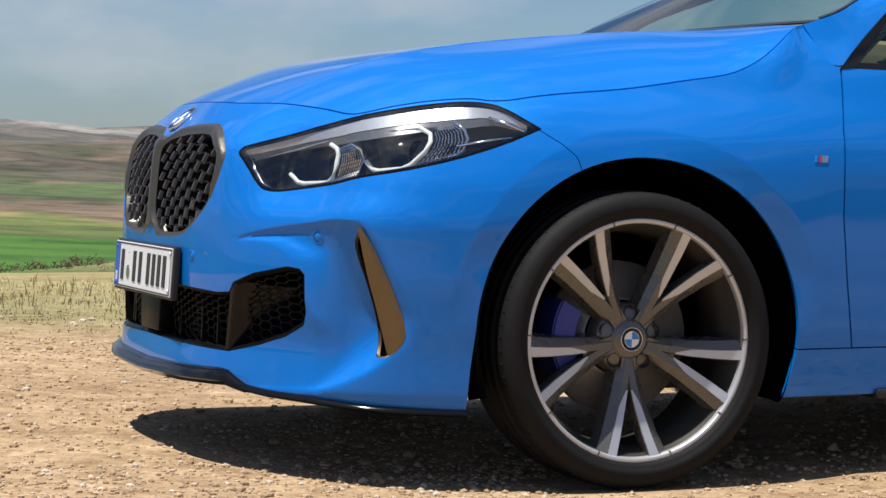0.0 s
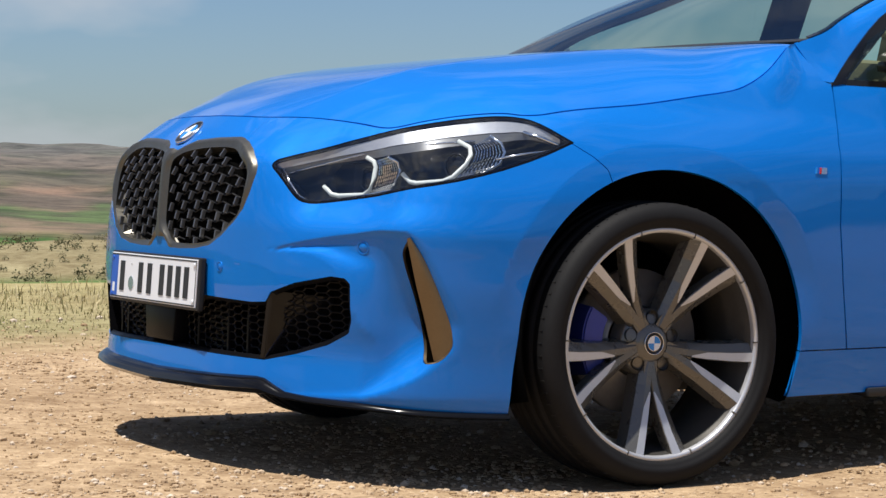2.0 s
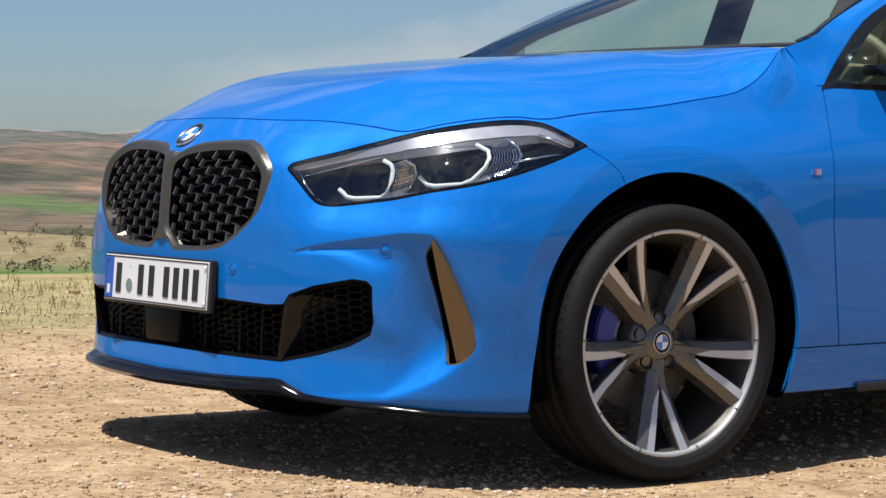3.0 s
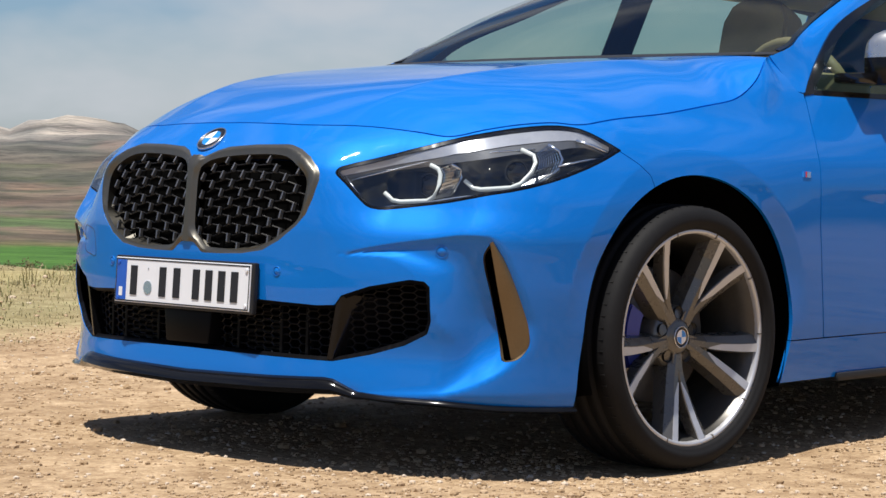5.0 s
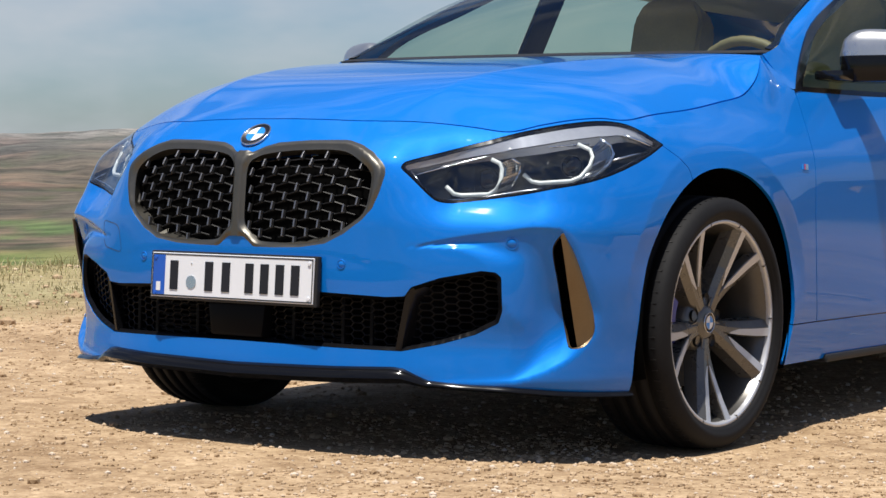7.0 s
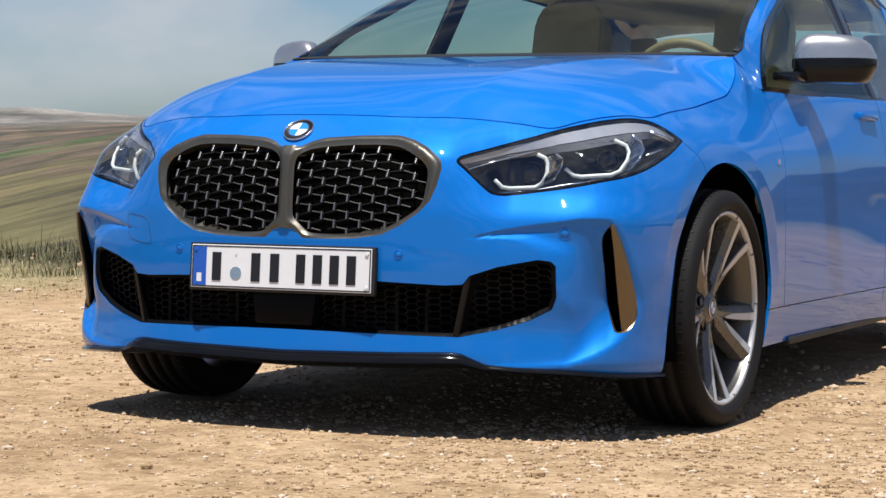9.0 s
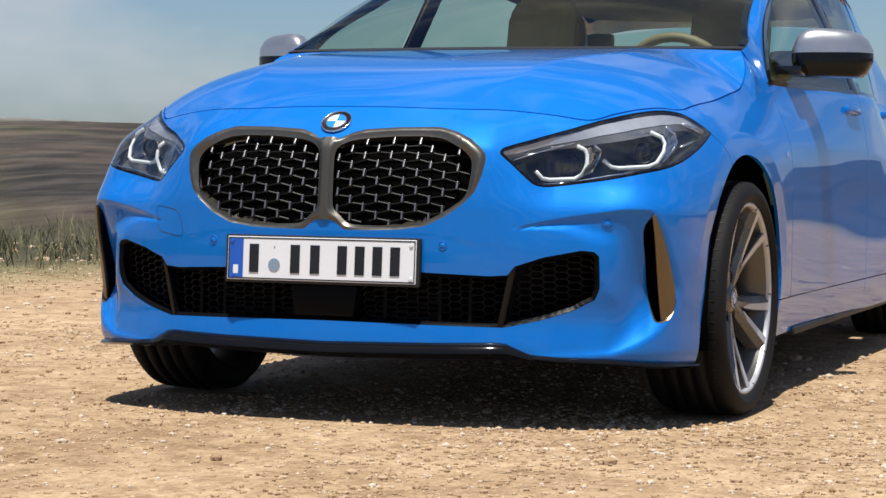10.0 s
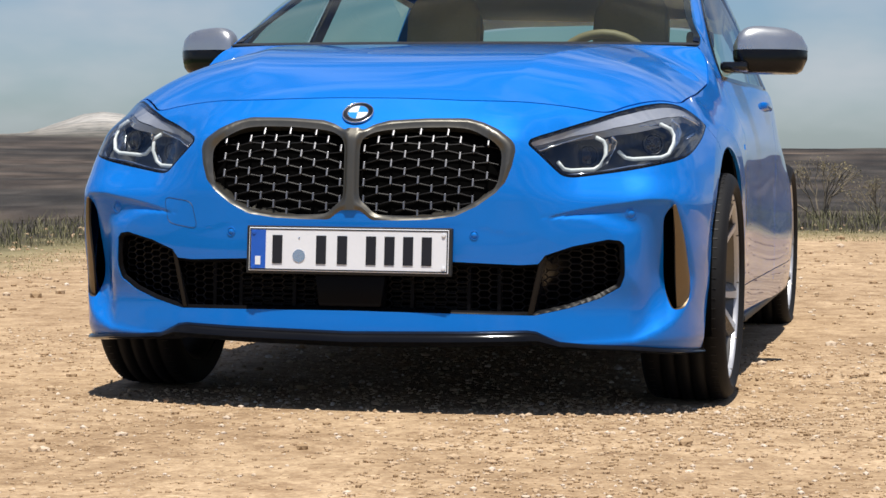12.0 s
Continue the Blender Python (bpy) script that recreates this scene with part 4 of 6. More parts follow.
for sx in (0, -1):
    fx = -1 if sx else 1
    lamp_ob = on_skin("headlamp", lamp, M_LAMPRIM, car, lambda v: np.full(len(v), -.001), "headlamp with a clear cover and white light guides",
                      holes=[lamp_rim], gap=.006, lip=.03, mirror=sx)
    glass = on_skin("lamp_glass", ring_in(lamp, .0045), M_LENS, lamp_ob, lambda v: np.full(len(v), .0005), "clear cover glass", gap=.014, lip=0, mirror=sx)
    glass.visible_shadow = False
    edge = np.concatenate([lamp, lamp[:1]])
    on_skin("lamp_housing", ring_in(lamp, .004), M_LAMPDARK, lamp_ob, lambda v: -.006 - .094 * step(.0, .020, to_line(v, edge)), gap=.006, lip=0, mirror=sx)

    def sunk(p, d):
        s = s_at(*p)
        q = skin([s], [p[2]])[0] - outward(np.array([s]), np.array([p[2]]))[0] * d
        return Vector((q[0] * fx, q[1], q[2]))
    for path, stair in ((U_INNER, STEP_INNER), (U_OUTER, STEP_OUTER)):
        pts = [Vector((p[0] * fx, p[1], p[2])) for p in path]
        b = bmesh.new()
        tube(b, pts, .0052, 8)
        part("light_guide", b, M_CLEAR, lamp_ob, "frosted white light guide", 60)
        # the ribbed reflector between the guide and a chrome step
        edge_pts = [Vector((p[0] * fx, p[1], p[2])) for p in stair]
        b = bmesh.new()
        tube(b, edge_pts, .0045, 6)
        part("chrome_step", b, M_CHROME, lamp_ob, "", 60)
        near = pts[3:8][::-1]
        for row in range(9):
            b = bmesh.new()
            w = row / 8
            for i in range(4):
                for k in range(3):
                    u0, u1 = (k + .12) / 3, (k + .88) / 3
                    p0 = near[i].lerp(near[i + 1], u0).lerp(edge_pts[i].lerp(edge_pts[i + 1], u0), .2 + .7 * w)
                    p1 = near[i].lerp(near[i + 1], u1).lerp(edge_pts[i].lerp(edge_pts[i + 1], u1), .2 + .7 * w)
                    tube(b, [p0, p1], .0014, 4)
            part("rib", b, M_CHROME, lamp_ob)
        mid_p = sum(pts, Vector()) / len(pts)
        b = bmesh.new()
        n = Vector((.45 * fx, -.85, .05)).normalized()
        m = Matrix.Translation(mid_p + Vector((-.004 * fx, .030, .006))) @ n.to_track_quat("X", "Z").to_matrix().to_4x4()
        lathe(b, [(-.02, .026), (-.004, .025), (-.004, .021), (-.002, .016), (.001, .008), (.002, .0005)], 32, m)
        part("projector", b, M_BLACK, lamp_ob, "dark glass projector lens", 40)
        b = bmesh.new()
        lathe(b, [(-.006, .0275), (-.001, .0275), (-.001, .0255), (-.006, .0255)], 32, m)
        part("projector_ring", b, M_LAMPDARK, lamp_ob, "", 40)
    # bright strip under the upper edge, side reflectors and the bar to the tip
    upper = resample(lamp_raw[1:10], .012)
    run = np.linspace(0, 1, len(upper))
    wide = .011 + .008 * step(0, .4, run) - .010 * step(.8, 1, run)
    for name, mat, lo, hi, d0, d1, label in (("upper_trim", M_CLEARTRIM, .0, 1.0, .004, .012, "bright upper trim"), ("lower_trim", M_GREYTRIM, 1.08, 1.7, .013, .022, "grey strip below the trim")):
        r0, r1 = [[Vector((q[0] * fx, q[1], q[2])) for q in skin(upper[:, 0], upper[:, 1] - dz) - outward(upper[:, 0], upper[:, 1] - dz) * depth] for dz, depth in ((.0095 + wide * lo, d0), (.0095 + wide * hi, d1))]
        b = bmesh.new()
        a0, a1 = [b.verts.new(p) for p in r0], [b.verts.new(p) for p in r1]
        for i in range(len(a0) - 1):
            b.faces.new((a0[i], a0[i + 1], a1[i + 1], a1[i]))
        bmesh.ops.recalc_face_normals(b, faces=b.faces)
        bmesh.ops.solidify(b, geom=b.faces[:], thickness=.002)
        part(name, b, mat, lamp_ob, label, 50)
    for path, r, d in (([(.459, -.752, .684), (.485, -.752, .655), (.510, -.738, .625), (.530, -.725, .615)], .0035, .014),
                       ([(.53, -.725, .614), (.60, -.676, .622), (.68, -.622, .641), (.76, -.565, .653), (.808, -.47, .675), (.826, -.33, .724)], .0030, .012),
                       ([(.771, -.321, .785), (.790, -.285, .772), (.809, -.248, .754)], .0045, .008),
                       ([(.785, -.400, .722), (.805, -.330, .738), (.822, -.262, .748)], .0030, .012),
                       ([(.47, -.745, .676), (.52, -.68, .700), (.60, -.57, .738), (.68, -.49, .758), (.735, -.42, .768)], .0022, .016)):
        b = bmesh.new()
        tube(b, [sunk(p, d) for p in path], r, 6)
        part("chrome_line", b, M_CHROME, lamp_ob, "", 60)

# ---- wheels ----
def flat_prism(b, pts, x_face, x_back):
    """A polygon of (y, z) with a face height for each corner, drawn back to another height."""
    n = len(pts)
    f = [b.verts.new((x_face[i], *pts[i])) for i in range(n)]
    k = [b.verts.new((x_back, *pts[i])) for i in range(n)]
    b.faces.new(f)
    b.faces.new(k[::-1])
    for i in range(n):
        b.faces.new((f[(i + 1) % n], f[i], k[i], k[(i + 1) % n]))
    bmesh.ops.recalc_face_normals(b, faces=b.faces)


def spoke_line(t, centre, sign, off):
    """A point on a spoke: t from hub to rim, off across it."""
    r = .042 + .2145 * t
    lean = radians(13.8) * sign * (.54 + .46 * t)
    a = centre + lean
    return Vector((r * math.cos(a) - off * math.sin(a), r * math.sin(a) + off * math.cos(a)))


def build_wheel():
    """A wheel about the x axis, its face to +x, with its tyre, disc and caliper."""
    wheel = new("wheel")
    wheel.parent = car
    b = bmesh.new()
    R = .322
    prof = [(-.105, .246), (-.112, .262), (-.118, .285), (-.112, .303), (-.100, .314)]
    for x0 in (-.060, -.020, .020, .060):
        prof += [(x0 - .005, .3205 - abs(x0) * .03), (x0 - .0045, .3125), (x0 + .0045, .3125), (x0 + .005, .3205 - abs(x0) * .03)]
    prof = [(-.105, .246), (-.112, .262), (-.118, .285), (-.112, .303), (-.100, .314)] + sorted(prof[5:], key=lambda q: q[0]) + \
           [(.100, .314), (.112, .303), (.118, .285), (.116, .276), (.1135, .274), (.112, .269), (.107, .2625), (.104, .2612), (.100, .251)]
    lathe(b, prof, 96)
    part("tyre", b, M_RUBBER, wheel, "low-profile black tyre", 35)
    b = bmesh.new()
    for k in range(72):
        a = 2 * math.pi * k / 72
        m = Matrix.Rotation(a, 4, "X")
        for x0 in (.070, -.094):
            box(b, x0, x0 + .024, -.0012, .0012, .310, .3168, 0, m)
    tagged(part("tread_pattern", b, M_MATT, wheel), kind="stuff")
    b = bmesh.new()
    lathe(b, [(-.10, .249), (-.095, .236), (-.04, .226), (.04, .231), (.075, .243), (.090, .249), (.098, .252)], 80)
    part("rim", b, M_BARREL, wheel, "grey alloy rim with bright-turned faces", 40)
    b = bmesh.new()
    lathe(b, [(.090, .2490), (.099, .2500), (.1035, .2525), (.1035, .2600), (.100, .2622), (.094, .2622)], 96)
    part("rim_lip", b, M_RIM, wheel, "bright-turned lip", 30)
    face = lambda t: .056 + .044 * t ** 1.5
    arms, bright = [], []
    for k in range(5):
        c = -math.pi / 2 + k * 2 * math.pi / 5
        for sg in (1, -1):
            b = bmesh.new()
            wid = lambda t: .0124 + .0084 * t
            ts = [0, .25, .5, .75, 1.0]
            pts = [spoke_line(t, c, sg, wid(t)) for t in ts] + [spoke_line(t, c, sg, -wid(t)) for t in ts[::-1]]
            rows2 = []
            for t in ts:
                w, x = wid(t), face(t)
                deepx = x - .028 - .012 * (1 - t)
                rows2.append([b.verts.new((xx, *spoke_line(t, c, sg, -sg * o))) for xx, o in ((deepx, w * 1.15), (x - .003, w), (x, w * .85), (x, -w * .12), (x - .013, -w * 1.15), (deepx - .012, -w * 1.5))])
            for q0, q1 in zip(rows2, rows2[1:]):
                for j in range(6):
                    b.faces.new((q0[j], q0[(j + 1) % 6], q1[(j + 1) % 6], q1[j]))
            b.faces.new(rows2[0][::-1])
            b.faces.new(rows2[-1])
            bmesh.ops.recalc_face_normals(b, faces=b.faces)
            part("spoke", b, M_RIMDARK, wheel)
            # the turned face covers the outer flank of the arm from the middle out
            b = bmesh.new()
            rows2 = []
            for t, e0, e1 in ((.31, .95, .72), (.39, .95, .35), (.48, .95, .02), (.75, .95, -.06), (.92, .95, -.08), (1.0, .95, -.10)):
                w, x = wid(t), face(t)
                rows2.append([b.verts.new((xx, *spoke_line(t, c, sg, -sg * o))) for xx, o in ((x - .003, w * e0), (x + .0012, w * e0 * .97), (x + .0012, w * e1), (x - .003, w * e1))])
            for q0, q1 in zip(rows2, rows2[1:]):
                for j in range(4):
                    b.faces.new((q0[j], q0[(j + 1) % 4], q1[(j + 1) % 4], q1[j]))
            b.faces.new(rows2[0][::-1])
            b.faces.new(rows2[-1])
            bmesh.ops.recalc_face_normals(b, faces=b.faces)
            part("turned_face", b, M_RIM, wheel, "bright-turned spoke face")
        # dark notches part the turned lip beside each pair
        for sg in (1, -1):
            b = bmesh.new()
            box(b, .097, .1044, -.0016, .0016, .2495, .2618, 0, Matrix.Rotation(c + sg * radians(19.5) - math.pi / 2, 4, "X"))
            part("lip_notch", b, M_RIMDARK, wheel)
        # web where the pair meets
        b = bmesh.new()
        a0, a1 = spoke_line(.0, c, 1, .012), spoke_line(0, c, -1, -.012)
        w0, w1 = spoke_line(.34, c, 1, 0), spoke_line(.34, c, -1, 0)
        flat_prism(b, [a1, w1, w0, a0], [.054, .055, .055, .054], .02)
        part("web", b, M_RIMDARK, wheel)
        b = bmesh.new()
        a = c + math.pi / 5
        lathe(b, [(.010, .0115), (.046, .0115), (.046, .0145), (.054, .0155)], 18, Matrix.Translation((0, .058 * math.cos(a), .058 * math.sin(a))))
        part("bolt_seat", b, M_MATT, wheel, "", 40)
        b = bmesh.new()
        lathe(b, [(.012, .0105), (.036, .0105), (.038, .009), (.038, .0005)], 6, Matrix.Translation((0, .058 * math.cos(a), .058 * math.sin(a))))
        part("wheel_bolt", b, M_MATT, wheel)
    b = bmesh.new()
    lathe(b, [(.0, .078), (.040, .076), (.048, .062), (.050, .045), (.056, .040), (.060, .035), (.060, .0005)], 48)
    hub = part("hub", b, M_RIMDARK, wheel, "", 40)
    cap = roundel(wheel, (.061, 0, 0), (1, 0, 0), .0255, "hub_cap")
    for piece in list(cap.children):
        piece.parent = wheel
    b = bmesh.new()
    lathe(b, [(-.02, .08), (.0, .082), (.0, .085), (-.012, .088), (-.012, .165), (-.036, .165), (-.036, .08)], 64)
    part("brake_disc", b, M_DISC, wheel, "grey steel brake disc", 40)
    b = bmesh.new()
    pts = [(.178 * math.cos(a), .178 * math.sin(a)) for a in np.linspace(radians(150), radians(208), 9)] + [(.118 * math.cos(a), .118 * math.sin(a)) for a in np.linspace(radians(208), radians(150), 9)]
    prism(b, pts, -.06, .038, .9)
    bmesh.ops.recalc_face_normals(b, faces=b.faces)
    bmesh.ops.bevel(b, geom=b.edges[:], offset=.004, segments=2, affect="EDGES")
    part("brake_caliper", b, M_CALIPER, wheel, "dark blue brake caliper", 30)
    return wheel


wheel = build_wheel()
wheel.matrix_basis = pose(.778, .003, .322, 0, 0, 0)
for x, y, z in ((-.778, .003, .322), (.748, 2.67, .429), (-.748, 2.67, .429)):
    copy_thing(wheel, pose(x, y, z, 0, 0, 0 if x > 0 else 180))

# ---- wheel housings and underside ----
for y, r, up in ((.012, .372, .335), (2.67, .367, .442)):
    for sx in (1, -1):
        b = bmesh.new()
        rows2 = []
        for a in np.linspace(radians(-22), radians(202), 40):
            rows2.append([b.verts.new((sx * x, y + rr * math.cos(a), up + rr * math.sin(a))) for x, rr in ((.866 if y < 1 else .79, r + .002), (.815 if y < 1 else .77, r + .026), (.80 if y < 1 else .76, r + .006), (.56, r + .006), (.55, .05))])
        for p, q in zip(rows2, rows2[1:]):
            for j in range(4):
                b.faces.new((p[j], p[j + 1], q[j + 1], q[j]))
        # the shade inside the arch is put into the housing's near-zero black
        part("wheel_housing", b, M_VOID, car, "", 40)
def rising(bm):
    """Lifts a mesh towards the tail, level with the ground."""
    for v in bm.verts:
        v.co.z += .041 * v.co.y


b = bmesh.new()
box(b, -.56, .56, -.60, 3.2, .205, .25, .01)
box(b, -.80, .80, .40, 2.25, .175, .24, .01)
rising(b)
part("underbody", b, M_MATT, car, "", 30)
for sx in (1, -1):
    b = bmesh.new()
    box(b, .80 if sx > 0 else -.872, .872 if sx > 0 else -.80, .60, 2.28, .176, .198, .008)
    rising(b)
    part("sill_trim", b, M_MATT, car, "black sill strip", 30)
b = bmesh.new()
box(b, -.55, .55, -.62, .40, .19, .70, .02)
part("engine_block", b, M_MATT, car, "", 30)

# unseen black sheets, added to block sunlit surfaces showing through the arch gaps
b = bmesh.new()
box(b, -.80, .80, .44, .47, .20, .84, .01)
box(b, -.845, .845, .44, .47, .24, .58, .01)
part("gap_blocker", b, M_VOID, car, "", 30)

# ---- badge on the wing ----
for sx in (1, -1):
    s = s_side(.424, .727)
    p, n = skin([s], [.727])[0], outward(np.array([s]), np.array([.727]))[0]
    ob = None
    for k, mat in enumerate((M_BADGEBLUE, M_EUBLUE, M_BADGERED, M_SILVER)):
        b = bmesh.new()
        x0 = -.026 + k * .009
        prism(b, [(x0, -.012), (x0 + (.008 if k < 3 else .026), -.012), (x0 + (.012 if k < 3 else .030), .012), (x0 + .004, .012)], 0, .003)
        bmesh.ops.transform(b, matrix=Matrix.Translation((p[0] * sx, p[1], p[2])) @ Vector((n[0] * sx, n[1], n[2])).to_track_quat("X", "Z").to_matrix().to_4x4() @ Matrix.Scale(.62, 4), verts=b.verts)
        if ob is None:
            ob = part("wing_badge", b, mat, car, "small badge with three stripes")
        else:
            part("stripe", b, mat, ob)

# ---- cabin: pillars, glass, roof ----
def strip(name, lines, mat, label="", n=24, mirror=(1, -1), thick=.004, parent=None, bulge=0.0):
    """A sheet stretched over lines of points (each a curve from front to back), with thickness."""
    curves = []
    mean = np.mean([np.array(l, float) for l in lines], axis=0)
    c = np.concatenate([[0], np.cumsum(np.linalg.norm(np.diff(mean, axis=0), axis=1))])
    for l in lines:
        l = np.array(l, float)
        f = [smooth(c / c[-1], l[:, k]) for k in range(3)]
        t = np.linspace(0, 1, n)
        curves.append(np.stack([g(t) for g in f], 1))
    C = np.array(curves)
    v = np.linspace(0, 1, len(lines))
    m = 10
    fine = np.array([[[smooth(v, C[:, i, k])(w) if len(lines) > 2 else C[0, i, k] * (1 - w) + C[1, i, k] * w for k in range(3)] for w in np.linspace(0, 1, m)] for i in range(n)])
    if bulge:
        w = np.linspace(0, 1, m)
        fine[:, :, 0] += bulge * (4 * w * (1 - w))[None]
    made = []
    for sx in mirror:
        V = fine.reshape(-1, 3) * np.array([sx, 1, 1])
        F = [(i * m + j, i * m + j + 1, (i + 1) * m + j + 1, (i + 1) * m + j) for i in range(n - 1) for j in range(m - 1)]
        bb = bmesh.new()
        vs = [bb.verts.new(p) for p in V]
        for f in F:
            bb.faces.new([vs[i] for i in f])
        bmesh.ops.recalc_face_normals(bb, faces=bb.faces)
        if thick:
            bmesh.ops.solidify(bb, geom=bb.faces[:], thickness=thick)
        made.append(part(name, bb, mat, parent or car, label, 40))
    return made


def belt(y):
    s = s_side(y, .94)
    q = skin([s], [float(top_z(s))])[0]
    return q


foot = [tuple(skin([s_side(y, z)], [z])[0]) for y, z in ((.447, 1.030), (.468, .985), (.490, .941))]
inner_edge = [foot[0], (.7345, .488, 1.043), (.7315, .535, 1.061), (.712, .594, 1.092), (.688, .68, 1.134), (.650, .90, 1.235), (.590, 1.22, 1.365)]
outer_edge = [foot[2], (.7965, .514, .938), (.782, .545, .966), (.753, .616, 1.033), (.722, .72, 1.118), (.678, .97, 1.228), (.628, 1.29, 1.350)]
middle_edge = [foot[1]] + [(a[0] * .5 + c[0] * .5 + o, a[1] * .5 + c[1] * .5, a[2] * .5 + c[2] * .5 + .5 * max(o, 0)) for a, c, o in zip(inner_edge[1:], outer_edge[1:], (-.006, -.002, .002, .004, .005, .005))]
strip("a_pillar", [inner_edge, middle_edge, outer_edge], M_PAINT, n=40)
screen_low = [(x, .455 + .032 * (x / .735) ** 2, 1.041 - .002 * (x / .735) ** 2) for x in np.linspace(-.733, .733, 13)]
screen_top = [(x, 1.10 + .13 * (x / .59) ** 2, 1.392 - .024 * (x / .59) ** 2) for x in np.linspace(-.588, .588, 13)]
screen_mid = [((a[0] + c[0]) / 2, (a[1] + c[1]) / 2 - .02, (a[2] + c[2]) / 2 + .016) for a, c in zip(screen_low, screen_top)]
ws = strip("windscreen", [screen_low, screen_mid, screen_top], M_SCREEN, "sloping windscreen glass", mirror=(1,), thick=0)[0]
ws.visible_shadow = False
strip("screen_seal", [[(p[0] * .992, p[1] + .004, p[2] + .004) for p in inner_edge[1:]], [(p[0] * .965, p[1] + .010, p[2] + .008) for p in inner_edge[1:]]], M_BLACK, thick=.004)
strip("cowl", [[(x, y - .03, z - .004) for x, y, z in screen_low], [(x, y + .012, z + .006) for x, y, z in screen_low]], M_MATT, "black plastic cowl", mirror=(1,))
rail = [(.628, 1.29, 1.350), (.640, 1.60, 1.388), (.635, 2.05, 1.385), (.60, 2.5, 1.352), (.55, 2.95, 1.285)]
crown = [(0, 1.10, 1.394), (0, 1.5, 1.430), (0, 2.0, 1.432), (0, 2.5, 1.40), (0, 3.0, 1.33)]
half_roof = [(.40, 1.16, 1.385), (.42, 1.55, 1.420), (.42, 2.0, 1.420), (.40, 2.5, 1.388), (.36, 2.98, 1.318)]
strip("roof", [crown, half_roof, rail], M_PAINT, "blue roof panel", thick=.01)
low = [tuple(belt(y) + np.array([-.006, 0, .004])) for y in (.56, .9, 1.4, 1.9, 2.35)]
high = [(.770, .62, 1.01), (.636, 1.28, 1.338), (.640, 1.60, 1.378), (.634, 2.05, 1.374), (.60, 2.45, 1.345)]
for sx in (1, -1):
    a = strip("side_window", [[(.792, .55, .945), tuple(belt(.9) + np.array([-.006, 0, .006])), tuple(belt(1.46) + np.array([-.006, 0, .006]))],
                              [(.752, .65, 1.050), (.684, 1.0, 1.230), (.640, 1.46, 1.362)]], M_WINDOW, "side window glass", mirror=(sx,), thick=0, bulge=.012)[0]
    a.visible_shadow = False
    a = strip("side_window", [[tuple(belt(1.58) + np.array([-.006, 0, .006])), tuple(belt(2.0) + np.array([-.006, 0, .006])), tuple(belt(2.42) + np.array([-.006, 0, .006]))],
                              [(.640, 1.58, 1.375), (.634, 2.0, 1.370), (.61, 2.38, 1.345)]], M_WINDOW, "side window glass", mirror=(sx,), thick=0, bulge=.012)[0]
    a.visible_shadow = False
    strip("b_pillar", [[tuple(belt(1.45) + np.array([-.008, 0, .006])), (.645, 1.45, 1.365)], [tuple(belt(1.60) + np.array([-.008, 0, .006])), (.645, 1.60, 1.38)]], M_BLACK, "gloss black door pillar", mirror=(sx,), n=12, bulge=.010)
    strip("window_trim", [[(.800, .508, .931), (.786, .538, .962), (.758, .616, 1.036), (.727, .72, 1.121), (.682, .97, 1.231), (.632, 1.29, 1.352), (.642, 1.60, 1.384), (.636, 2.05, 1.380), (.60, 2.45, 1.35)],
                          [(.800, .55, .938), (.787, .575, .960), (.760, .655, 1.026), (.730, .75, 1.104), (.690, .99, 1.210), (.642, 1.31, 1.334), (.650, 1.60, 1.366), (.644, 2.05, 1.362), (.61, 2.44, 1.33)]], M_BLACK, "black window trim", mirror=(sx,), thick=.006, n=40)
    strip("belt_trim", [[tuple(belt(y) + np.array([.001, 0, -.002])) for y in (.55, 1.0, 1.5, 2.0, 2.42)], [tuple(belt(y) + np.array([-.004, 0, .012])) for y in (.55, 1.0, 1.5, 2.0, 2.42)]], M_BLACK, "", mirror=(sx,), thick=.005)
    strip("c_pillar", [[tuple(belt(2.40)), tuple(belt(2.7)), tuple(belt(3.05))], [(.61, 2.38, 1.352), (.585, 2.65, 1.332), (.55, 2.95, 1.285)]], M_PAINT, "blue rear pillar", mirror=(sx,), bulge=.01)
strip("rear_window", [[(-.54, 2.97, 1.283), (0, 3.02, 1.325), (.54, 2.97, 1.283)], [(-.58, 3.17, 1.0), (0, 3.32, 1.0), (.58, 3.17, 1.0)]], M_WINDOW, "rear window glass", mirror=(1,), thick=0)[0].visible_shadow = False
strip("tailgate_top", [[(-.58, 3.17, 1.0), (0, 3.32, 1.0), (.58, 3.17, 1.0)], [(-.59, 3.24, .985), (0, 3.35, .985), (.59, 3.24, .985)]], M_PAINT, "", mirror=(1,))

